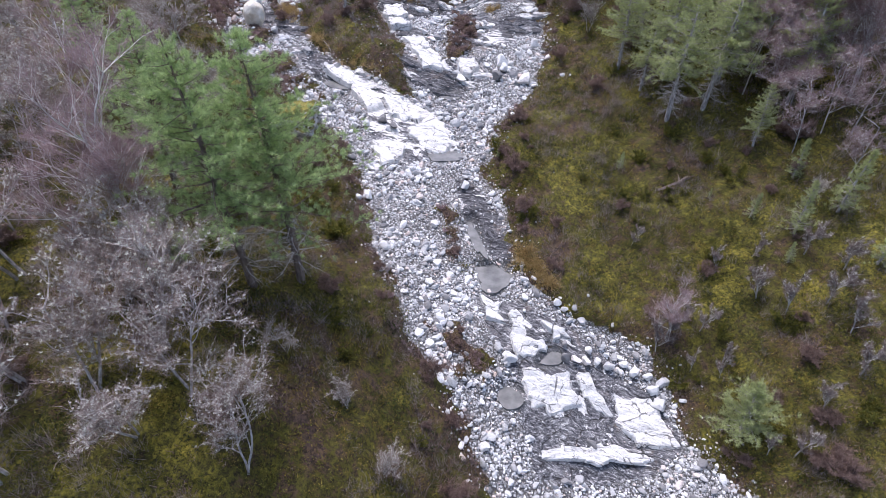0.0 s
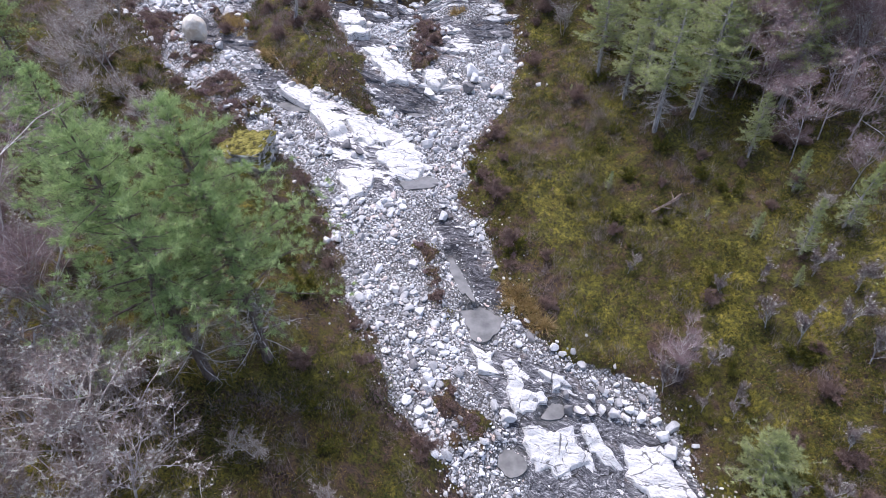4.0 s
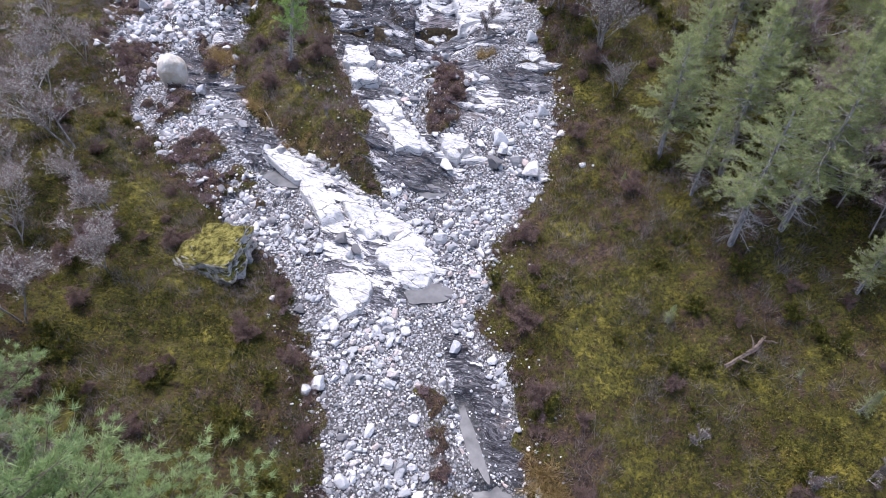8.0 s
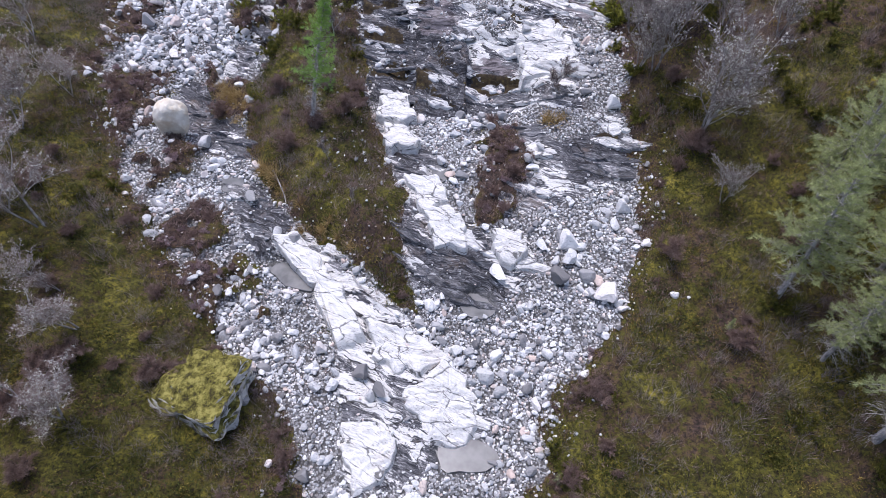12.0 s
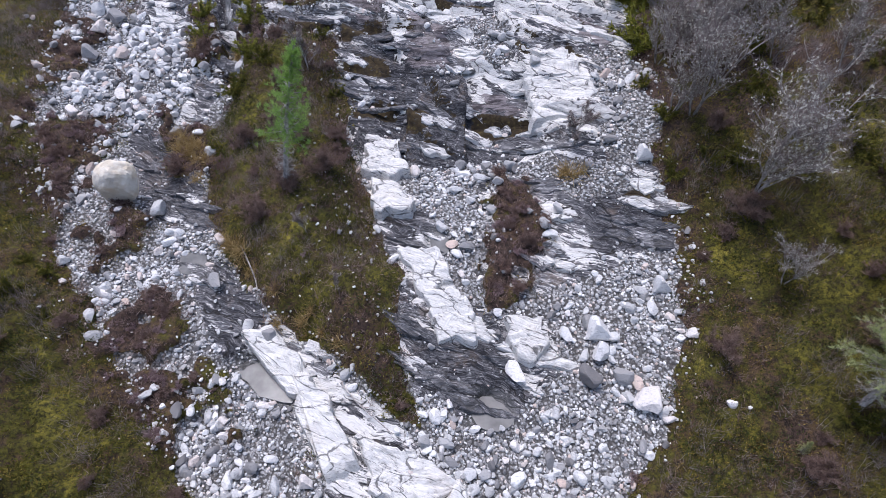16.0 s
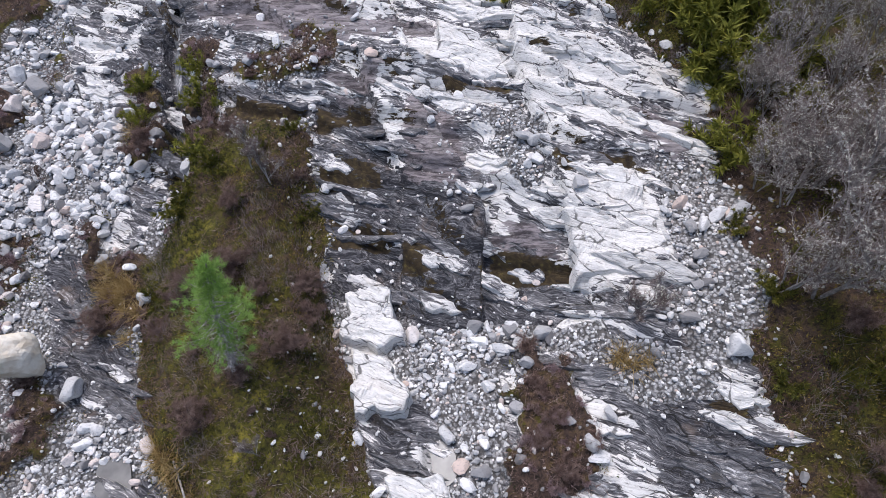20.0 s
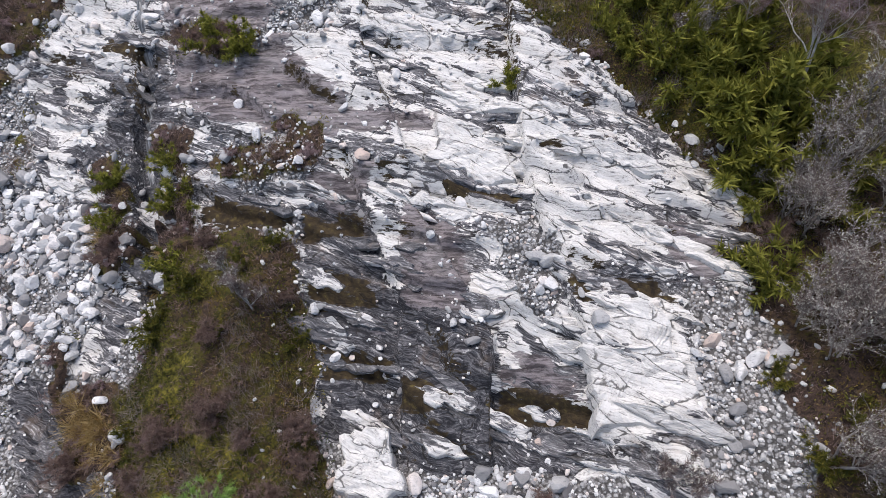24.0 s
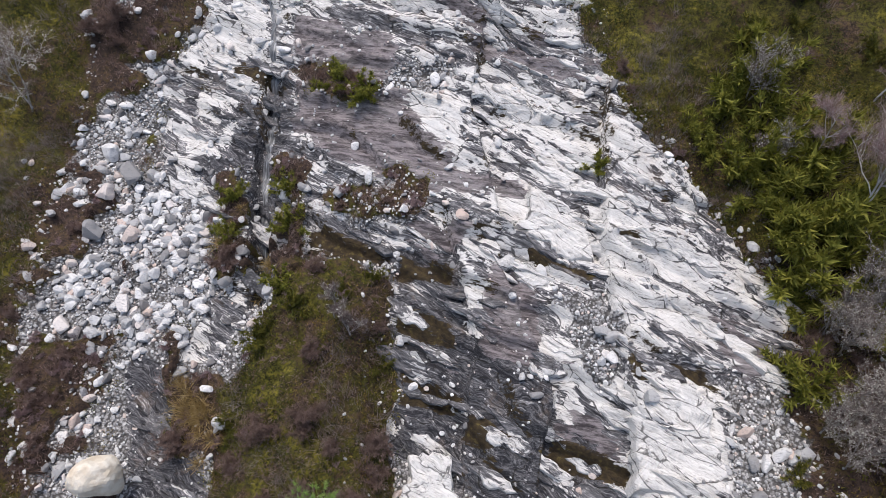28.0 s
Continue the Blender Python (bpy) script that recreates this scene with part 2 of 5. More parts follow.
def leaf_material(name, stops, rough=0.7, through_light=0.35, tufts=5.0):
    m = Mat(name, rough)
    rnd = m.node("ShaderNodeNewGeometry").outputs["Random Per Island"]
    patch = m.noise(0.7, 3.0)
    tuft = m.range(m.noise(tufts, 3.0, 0.6), 0.3, 0.7)
    v = m.math("ADD", m.math("MULTIPLY", rnd, 0.4), m.math("ADD", m.math("MULTIPLY", patch, 0.25), m.math("MULTIPLY", tuft, 0.35)))
    col = m.ramp(v, stops)
    thin = m.node("ShaderNodeBsdfTranslucent", Color=col)
    both = m.node("ShaderNodeMixShader")
    both.inputs[0].default_value = through_light
    m.to(m.b.outputs[0], both.inputs[1]), m.to(thin.outputs[0], both.inputs[2])
    m.to(both.outputs[0], m.t.nodes["Material Output"].inputs["Surface"])
    return m.done(col)


def bark_material(name, a, b, scale=6.0):
    m = Mat(name, 0.9)
    n = m.noise(1.0, 5.0, 0.7, m.place((scale, scale, scale * 0.35)))
    return m.done(m.ramp(n, [(0.38, a), (0.62, b)]), n, 0.5, 0.02)


GROUND = ground_material()
PALE = rock_material("pale_rock", 0.3, white=1.0)
DARK = rock_material("dark_rock", 0.85, (0.25, 0.26, 0.28), 0.2)
STONES = stone_material("stones")
STONE = stone_material("stone", False)
PINE_BARK = bark_material("pine_bark", (0.10, 0.075, 0.06), (0.24, 0.19, 0.16))
GREY_BARK = bark_material("grey_bark", (0.20, 0.18, 0.17), (0.58, 0.55, 0.52), 9.0)
BIRCH_BARK = bark_material("birch_bark", (0.42, 0.38, 0.36), (0.84, 0.82, 0.79), 8.0)
NEEDLES = leaf_material("pine_needles", [(0.2, (0.21, 0.29, 0.13)), (0.5, (0.38, 0.50, 0.22)), (0.8, (0.58, 0.71, 0.34))], 0.7, 0.5)
FRESH = leaf_material("fresh_needles", [(0.2, (0.15, 0.27, 0.065)), (0.5, (0.29, 0.45, 0.115)), (0.8, (0.45, 0.64, 0.2))], 0.7, 0.5)
SPRUCE = leaf_material("spruce_needles", [(0.2, (0.24, 0.27, 0.14)), (0.5, (0.40, 0.45, 0.21)), (0.8, (0.58, 0.63, 0.29))], 0.7, 0.45)
TWIGS = leaf_material("bare_twigs", [(0.2, (0.11, 0.08, 0.075)), (0.5, (0.21, 0.165, 0.155)), (0.8, (0.42, 0.37, 0.35))])
SHAG_TWIGS = leaf_material("shaggy_twigs", [(0.2, (0.17, 0.125, 0.11)), (0.5, (0.30, 0.235, 0.215)), (0.8, (0.50, 0.43, 0.40))])
RED_TWIGS = leaf_material("birch_twigs", [(0.2, (0.20, 0.125, 0.13)), (0.5, (0.34, 0.245, 0.25)), (0.8, (0.50, 0.40, 0.39))])
DULL_BARK = bark_material("dull_bark", (0.15, 0.13, 0.12), (0.46, 0.43, 0.40), 9.0)
RED_BARK = bark_material("heather_bark", (0.13, 0.09, 0.08), (0.30, 0.22, 0.20), 9.0)
BROWN_BARK = bark_material("brown_bark", (0.07, 0.05, 0.045), (0.16, 0.12, 0.105), 9.0)
BROWN_TWIGS = leaf_material("brown_twigs", [(0.2, (0.11, 0.07, 0.058)), (0.5, (0.22, 0.148, 0.126)), (0.8, (0.37, 0.28, 0.24))])
LICHEN = leaf_material("lichen", [(0.2, (0.52, 0.52, 0.46)), (0.5, (0.70, 0.70, 0.63)), (0.8, (0.84, 0.84, 0.78))])
BERRY = leaf_material("bilberry", [(0.2, (0.05, 0.058, 0.014)), (0.5, (0.125, 0.128, 0.024)), (0.8, (0.27, 0.235, 0.045))])
MOSS = leaf_material("moss_and_grass", [(0.2, (0.09, 0.055, 0.016)), (0.5, (0.22, 0.165, 0.034)), (0.8, (0.42, 0.33, 0.085))])
HEATHER = leaf_material("heather", [(0.2, (0.11, 0.072, 0.062)), (0.5, (0.24, 0.168, 0.148)), (0.8, (0.42, 0.33, 0.29))])
DWARF = leaf_material("dwarf_birch", [(0.2, (0.13, 0.10, 0.09)), (0.5, (0.27, 0.22, 0.205)), (0.8, (0.46, 0.41, 0.39))])
CROW = leaf_material("crowberry", [(0.2, (0.018, 0.024, 0.009)), (0.5, (0.045, 0.058, 0.016)), (0.8, (0.10, 0.12, 0.03))])
BUSH = leaf_material("bush_leaves", [(0.2, (0.09, 0.105, 0.02)), (0.5, (0.20, 0.21, 0.035)), (0.8, (0.38, 0.36, 0.07))])
STRAW = leaf_material("straw", [(0.2, (0.22, 0.15, 0.06)), (0.5, (0.42, 0.30, 0.125)), (0.8, (0.60, 0.48, 0.25))])


def water_material():
    m = Mat("water", 0.18)
    m.b.inputs["Specular IOR Level"].default_value = 0.3
    n = m.noise(1.3, 3.0)
    return m.done(m.ramp(n, [(0.35, (0.12, 0.12, 0.116)), (0.65, (0.21, 0.207, 0.198))]), m.noise(9.0, 3.0), 0.1, 0.02)


WATER = water_material()

# ---- terrain ----
def lattice(ix, iy, seed):
    h = (ix.astype(np.int64) * 374761393 + iy.astype(np.int64) * 668265263 + seed * 982451653) & 0x7FFFFFFF
    h = ((h ^ (h >> 13)) * 1274126177) & 0x7FFFFFFF
    return ((h ^ (h >> 16)) & 0xFFFF) / 65535.0


def vnoise(x, y, seed=0):
    """Smooth value noise in 0..1."""
    fx, fy = np.floor(x), np.floor(y)
    u, v = x - fx, y - fy
    u, v = u * u * (3 - 2 * u), v * v * (3 - 2 * v)
    a, b = lattice(fx, fy, seed), lattice(fx + 1, fy, seed)
    c, d = lattice(fx, fy + 1, seed), lattice(fx + 1, fy + 1, seed)
    return (a * (1 - u) + b * u) * (1 - v) + (c * (1 - u) + d * u) * v


def fbm(x, y, seed=0, octaves=4):
    total, amp, norm = 0.0, 1.0, 0.0
    for k in range(octaves):
        total, norm = total + amp * vnoise(x * 2 ** k, y * 2 ** k, seed + k), norm + amp
        amp *= 0.5
    return total / norm - 0.5


def step(a, b, v):
    u = np.clip((v - a) / (b - a), 0, 1)
    return u * u * (3 - 2 * u)


def curve(knots):
    ys, vs = zip(*knots)
    return lambda y: np.interp(y, ys, vs)


LANES_X = (-24, -16, -8, -3, 1, 5, 10, 20)
LANES = {
    0: (6.21, 5.19, 3.75, 0.86, -1.9, -4.28, -4.09, -0.77),
    8: (6.93, 6.34, 6.0, 2.88, -0.46, -3.05, -3.93, 0.54),
    16: (7.83, 6.83, 5.66, 2.91, 1.24, 0.77, -0.34, 2.72),
    24: (8.47, 6.57, 4.39, 3.36, 2.72, 3.23, 3.49, 5.51),
    32: (8.76, 6.32, 4.97, 5.02, 4.69, 5.56, 6.55, 8.63),
    38: (8.84, 6.42, 6.43, 6.84, 6.7, 7.1, 8.58, 11.33),
    43: (8.93, 6.75, 7.37, 7.21, 7.51, 9.28, 10.8, 13.44),
    47: (8.96, 7.42, 8.49, 8.98, 9.87, 9.83, 10.96, 14.59),
    51: (8.72, 8.45, 10.04, 10.84, 11.14, 10.61, 11.6, 15.46),
    56: (9.29, 9.48, 11.73, 11.92, 12.21, 11.88, 13.16, 16.76),
    64: (13.25, 12.84, 14.26, 14.62, 14.7, 15.19, 16.11, 18.99),
}
LY, LZ = np.array(list(LANES), float), np.array(list(LANES.values()))


def lanes(x, y):
    """The lie of the land, smooth between the lanes; it goes on evenly outside them."""
    fx = np.interp(x, LANES_X, np.arange(8))
    fy = np.interp(y, LY, np.arange(len(LY)))
    ix, iy = np.clip(fx.astype(int), 0, 6), np.clip(fy.astype(int), 0, len(LY) - 2)
    u, v = fx - ix, fy - iy

    def spline(p0, p1, p2, p3, t):
        return p1 + 0.5 * t * (p2 - p0 + t * (2 * p0 - 5 * p1 + 4 * p2 - p3 + t * (3 * (p1 - p2) + p3 - p0)))

    rows = []
    for k in range(-1, 3):
        r = np.clip(iy + k, 0, len(LY) - 1)
        rows.append(spline(*(LZ[r, np.clip(ix + j, 0, 7)] for j in range(-1, 3)), u))
    z = spline(*rows, v)
    return z + 0.45 * np.maximum(y - 64, 0) + 0.3 * np.minimum(y, 0) + 0.25 * np.maximum(x - 20, 0) + 0.22 * np.maximum(-24 - x, 0)


def within(poly, x, y):
    """Metres inside a polygon (outside: minus)."""
    p = np.array(poly, float)
    q = np.roll(p, -1, 0)
    best, odd = np.full(np.shape(x), 1e9), np.zeros(np.shape(x), bool)
    for (ax, ay), (bx, by) in zip(p, q):
        dx, dy = bx - ax, by - ay
        t = np.clip(((x - ax) * dx + (y - ay) * dy) / (dx * dx + dy * dy), 0, 1)
        best = np.minimum(best, (x - ax - t * dx) ** 2 + (y - ay - t * dy) ** 2)
        if dy:
            odd ^= ((ay > y) != (by > y)) & (x < ax + (y - ay) * dx / dy)
    return np.where(odd, 1, -1) * np.sqrt(best)


LEFT = curve([(-0.1, 6.5), (8.4, 2.0), (12.1, 0.4), (13.7, -1.4), (16.8, -2.3), (18.9, -3.3), (22.5, -4.1), (24.6, -4.7), (28.4, -6.3), (30.7, -9.1), (34.5, -12.4), (38.2, -15.7), (43.5, -18.9), (49.4, -20.6), (60.4, -22.6)])
RIGHT = curve([(-0.4, 20.0), (8.8, 13.4), (11.9, 11.1), (15.1, 10.3), (16.2, 8.8), (16.7, 5.7), (18.9, 3.6), (22.5, 3.8), (26.1, 2.7), (29.7, 3.6), (31.8, 5.7), (33.8, 6.6), (37.1, 7.3), (40.5, 6.9),
               (44.2, 6.5), (49.2, 7.1), (51.3, 6.3), (54.6, 3.4), (56.4, 1.0), (59.9, -1.3), (64.5, -3.3)])
ISLAND = [(-1.6, 32.0), (-5.0, 34.7), (-7.5, 36.2), (-9.6, 38.8), (-10.9, 41.2), (-11.5, 44.8), (-10.8, 46.7), (-10.7, 49.4), (-8.5, 49.7), (-6.3, 49.1), (-5.6, 46.1), (-5.2, 43.3), (-4.0, 40.0), (-3.5, 38.4), (-2.4, 37.6), (-2.7, 36.4), (-2.8, 34.4)]
PATCHES = [
    [(0.7, 42.5), (2.2, 41.9), (3.0, 39.9), (3.0, 38.5), (1.8, 36.8), (0.8, 36.2), (0.3, 38.2)],
    [(-14.2, 52.7), (-13.2, 53.2), (-11.9, 49.2), (-12.5, 48.0), (-13.4, 48.7)],
    [(-11.7, 53.4), (-10.4, 53.2), (-9.8, 51.1), (-10.2, 49.7), (-9.7, 47.2), (-10.8, 46.9), (-11.0, 48.6), (-11.0, 50.5)],
    [(-14.5, 46.4), (-14.0, 46.7), (-12.7, 45.2), (-11.8, 45.4), (-11.2, 42.6), (-12.4, 42.4), (-13.4, 44.2)],
    [(-22.0, 57.6), (-19.3, 57.3), (-18.3, 57.8), (-17.4, 59.3), (-17.7, 60.6), (-17.5, 63.5), (-22.6, 64.3)],
    [(-11.7, 57.2), (-10.4, 57.4), (-8.2, 56.3), (-8.2, 55.8), (-10.9, 55.9)],
    [(-9.5, 52.6), (-6.0, 52.3), (-6.4, 51.3), (-9.7, 51.4)],
    [(0.1, 22.8), (0.9, 22.6), (1.1, 19.0), (0.6, 19.2)],
    [(-0.6, 14.8), (0.8, 15.3), (2.3, 13.9), (2.1, 12.1), (0.8, 12.5)],
    [(-14.1, 41.0), (-12.9, 40.1), (-13.9, 38.3), (-15.3, 39.5)],
    [(-11.9, 36.9), (-10.4, 35.5), (-11.3, 33.4), (-13.2, 34.6)],
]
ROCKS = [
    [(1.7, 17.5), (3.2, 17.0), (6.2, 16.0), (8.8, 14.3), (9.9, 13.9), (11.1, 11.4), (9.1, 10.3), (4.0, 9.6), (3.6, 11.8), (3.3, 14.0), (2.2, 15.6)],
    [(0.6, 25.4), (1.6, 25.6), (2.9, 23.0), (3.8, 20.7), (3.7, 19.1), (2.3, 19.8), (1.6, 22.0), (1.1, 23.6)],
    [(-8.3, 35.5), (-7.3, 36.3), (-4.3, 33.6), (-1.6, 31.9), (1.0, 28.6), (0.3, 27.6), (-2.4, 26.1), (-3.7, 25.7), (-4.5, 28.0), (-4.8, 30.8)],
    [(-10.5, 38.0), (-9.6, 38.5), (-7.7, 36.5), (-7.3, 35.2), (-8.2, 35.2), (-8.8, 34.4), (-9.9, 35.8)],
    [(-15.8, 45.7), (-13.7, 45.4), (-10.6, 41.3), (-10.5, 39.7), (-13.3, 40.4)],
    [(-4.7, 43.8), (-3.1, 44.2), (-1.7, 40.4), (-0.8, 36.8), (1.0, 35.9), (2.5, 35.9), (2.5, 34.1), (1.1, 32.6), (-1.9, 33.3), (-2.8, 34.7), (-3.3, 38.3), (-4.2, 41.0)],
    [(0.3, 42.6), (2.9, 41.7), (3.9, 40.5), (7.0, 40.0), (7.2, 38.0), (4.6, 37.8), (2.8, 37.0), (1.0, 36.6), (0.2, 38.1)],
    [(-6.6, 49.6), (-6.3, 46.5), (-5.9, 44.0), (-3.1, 43.0), (1.9, 42.6), (4.5, 41.7), (6.6, 40.0), (7.2, 41.3), (7.1, 49.2), (6.3, 51.3), (3.5, 54.6), (1.0, 56.6), (-1.5, 60.3), (-3.3, 66), (-16, 66), (-17.6, 60.6),
     (-17.3, 59.4), (-18.8, 57.0), (-17.8, 55.6), (-17.0, 52.4), (-14.4, 51.4), (-13.2, 48.8), (-13.5, 47.3), (-13.9, 45.5), (-12.2, 45.6), (-11.6, 47.2), (-10.9, 49.6), (-6.3, 49.6)],
]
SCREE = [
    [(-0.5, 49.1), (0.8, 49.5), (1.3, 48.4), (1.6, 47.1), (1.4, 46.4), (0.7, 46.6), (-0.1, 48.1)],
    [(5.4, 47.0), (6.8, 47.2), (7.0, 45.5), (7.0, 42.6), (6.4, 40.9), (5.0, 41.2), (5.3, 43.8), (5.2, 45.9)],
    [(-8.9, 51.9), (-6.4, 52.3), (-6.4, 51.1), (-8.3, 50.9)],
    [(2.3, 43.1), (3.2, 42.8), (3.3, 41.4), (2.5, 41.3)],
    [(-8.2, 57.3), (-5.8, 57.3), (-5.8, 56.2), (-8.1, 56.0)],
    [(-3.0, 42.7), (-1.2, 42.3), (0.0, 40.9), (-0.2, 39.7), (-1.7, 40.2), (-2.7, 41.1)],
]
PURPLE = [(-12.6, 59.4), (-8.4, 58.3), (-6.9, 55.8), (-6.1, 54.0), (-5.0, 53.0), (-2.3, 53.3), (-2.1, 52.6), (-3.4, 52.2), (-5.9, 52.1), (-10.0, 53.5), (-11.4, 55.0)]
PURPLES = [
    PURPLE,
    [(-2.9, 50.0), (-2.0, 49.8), (-0.9, 47.9), (-1.3, 46.6), (-2.6, 47.4)],
    [(4.7, 49.2), (6.5, 49.4), (6.0, 47.6), (4.8, 47.7)],
    [(-0.2, 46.1), (1.5, 45.9), (2.2, 44.4), (0.9, 44.6)],
    [(-6.0, 51.4), (-4.5, 51.5), (-3.0, 51.2), (-3.0, 50.8), (-4.4, 50.2), (-6.2, 50.5)],
    [(-2.4, 59.5), (0.1, 57.8), (-1.4, 57.5), (-4.8, 58.2), (-6.1, 60.0)],
]
WHITES_ABOVE = [
    [(-7.7, 57.2), (-5.2, 55.8), (-4.7, 54.1), (-4.8, 53.0), (-5.8, 53.4), (-6.4, 54.8)],
    [(-5.1, 57.1), (-2.9, 57.3), (-0.2, 56.4), (1.1, 54.9), (2.0, 53.6), (0.7, 54.3), (-0.8, 54.8), (-3.2, 55.8)],
    [(-2.5, 52.8), (-0.6, 51.9), (0.6, 51.1), (0.6, 50.1), (-0.8, 50.4), (-2.1, 51.2)],
    [(-0.2, 53.2), (1.6, 52.0), (3.0, 51.2), (4.3, 49.9), (2.7, 50.2), (0.9, 50.9)],
    [(0.8, 50.4), (2.9, 49.8), (4.6, 49.1), (4.7, 48.1), (2.5, 47.6), (1.7, 47.7), (1.1, 49.1)],
    [(-17.3, 60.3), (-15.0, 60.4), (-13.4, 58.6), (-15.4, 57.7), (-17.3, 58.6)],
    [(-16.6, 56.8), (-14.5, 56.1), (-14.2, 53.5), (-16.3, 53.8)],
]
WHITES_BELOW = [
    [(-4.3, 50.9), (-2.8, 50.7), (-2.4, 50.0), (-3.8, 50.1)],
    [(-4.1, 50.0), (-3.4, 49.7), (-2.9, 48.3), (-2.8, 47.2), (-3.4, 47.7), (-3.6, 48.8)],
    [(-2.4, 48.9), (-1.8, 48.8), (-1.5, 47.6), (-2.0, 47.5)],
    [(-0.9, 48.0), (0.0, 47.5), (0.2, 46.6), (0.8, 45.8), (0.7, 45.2), (0.0, 45.5), (-0.5, 46.7)],
    [(1.9, 46.8), (4.1, 46.8), (4.7, 45.8), (5.1, 44.1), (3.2, 43.4), (2.6, 44.0), (2.3, 45.3)],
    [(-4.5, 43.7), (-3.4, 44.0), (-2.4, 40.4), (-4.1, 40.3)],
]
# brown mossy bands, and undercut steps whose shade is coloured in
BROWNS_AND_SHADE = [
    [(-10.1, 50.9), (-8.8, 50.8), (-6.3, 50.1), (-4.2, 49.8), (-4.0, 49.2), (-6.8, 49.3), (-9.8, 49.8)],
    [(-5.4, 46.3), (-3.1, 45.8), (-3.5, 45.3), (-5.3, 45.4)],
    [(-2.8, 45.2), (-1.2, 45.0), (-1.2, 44.2), (-2.9, 44.5)],
    [(-0.2, 45.1), (0.9, 44.8), (2.4, 44.5), (2.5, 43.8), (0.0, 44.0)],
    [(1.6, 47.5), (4.1, 47.3), (4.8, 46.8), (1.9, 46.8)],
    [(-2.1, 50.9), (0.6, 50.1), (0.7, 49.6), (-1.9, 50.3)],
    [(-6.1, 48.6), (-4.0, 47.9), (-3.6, 47.3), (-5.8, 47.1)],
    [(-15.6, 58.0), (-13.0, 57.3), (-12.8, 56.5), (-15.0, 57.0)],
    [(4.2, 41.0), (6.3, 40.6), (6.5, 39.8), (4.5, 40.3)],
]
DARKS = [
    [(-5.9, 48.8), (-4.1, 49.2), (-2.3, 47.3), (-0.1, 46.6), (1.3, 45.4), (1.9, 43.8), (1.7, 41.7), (-1.1, 42.1), (-5.3, 44.0)],
    [(-9.1, 50.7), (-4.4, 50.6), (-4.2, 49.3), (-8.7, 49.3)],
    [(4.1, 40.7), (5.9, 40.2), (7.0, 39.4), (7.0, 38.1), (4.9, 38.3), (4.2, 39.4)],
    [(-2.3, 35.1), (1.0, 35.3), (1.0, 32.8), (-1.9, 33.4)],
    [(-10.5, 38.0), (-9.6, 38.5), (-7.7, 36.5), (-7.3, 35.2), (-8.2, 35.2), (-8.8, 34.4), (-9.9, 35.8)],
    [(-15.8, 45.3), (-14.4, 45.4), (-11.1, 41.2), (-10.6, 40.1), (-13.8, 41.6)],
    [(0.6, 25.4), (1.6, 25.6), (2.9, 23.0), (3.8, 20.7), (3.7, 19.1), (2.3, 19.8), (1.6, 22.0), (1.1, 23.6)],
    [(-16.9, 56.5), (-12.6, 56.1), (-12.9, 52.0), (-15.0, 52.2)],
    [(-3.5, 40.4), (-2.1, 40.4), (-1.9, 38.4), (-3.0, 38.4)],
    # the cleft: dark rock with water, its deep shadow coloured in as well
    [(-12.9, 57.0), (-12.4, 57.0), (-11.3, 50.0), (-11.2, 47.6), (-12.0, 48.8), (-12.9, 53.0)],
]
POOLS = [
    [(1.8, 19.8), (3.6, 19.2), (3.4, 17.7), (2.6, 17.2), (1.8, 18.1)],
    [(-8.6, 34.6), (-7.4, 34.8), (-6.0, 33.8), (-5.8, 32.9), (-7.6, 33.4)],
    [(-1.8, 39.4), (-1.1, 39.4), (-1.0, 38.5), (-1.6, 38.3)],
    [(-0.1, 33.6), (0.9, 33.6), (1.2, 32.5), (-0.3, 32.4)],
    [(-11.5, 38.8), (-10.3, 38.8), (-10.2, 37.9), (-11.2, 37.8)],
    [(-0.9, 27.8), (1.3, 28.0), (1.1, 27.0), (-0.7, 26.7)],
    [(5.5, 15.1), (5.8, 14.3), (5.3, 14.1), (4.3, 14.2)],
    [(2.6, 13.1), (3.6, 13.0), (3.6, 12.1), (2.6, 12.0)],
    [(1.3, 22.6), (1.7, 22.6), (2.2, 20.4), (2.4, 19.5), (1.8, 19.8)],
]


def rounded(poly):
    """A polygon with its corners cut twice."""
    p = np.array(poly, float)
    for _ in range(2):
        q = np.roll(p, -1, 0)
        p = np.stack([p * 0.75 + q * 0.25, p * 0.25 + q * 0.75], 1).reshape(-1, 2)
    return p


POOLS = [rounded(p) for p in POOLS]
LEVELS = [float(lanes(*np.array(p).mean(0)[:, None])[0]) - 0.12 for p in POOLS]


def joints(x, y):
    """Steps of the rock face along its upright joints."""
    a = np.interp(y, [44, 45.1, 46, 47.1, 49.1, 50, 53], [-2.9, -2.9, -3.1, -2.9, -3.8, -4.2, -5.4])
    b = np.interp(y, [44, 45.2, 46.1, 47.4, 49.9, 51.7, 56], [-0.3, -0.3, -0.2, -1.0, -2.5, -2.9, -4.6])
    c = np.interp(y, [42, 43.9, 45.1, 46.9, 48.4, 50.9, 56], [2.9, 2.7, 2.5, 1.8, 1.3, 0.7, 0.4])
    return -0.5 * step(0.08, -0.08, x - a) * step(53, 50.5, y) - 0.5 * step(-0.08, 0.08, x - b) + 0.65 * step(-0.08, 0.08, x - c) - 0.12 * np.maximum(x - 3.5, 0)


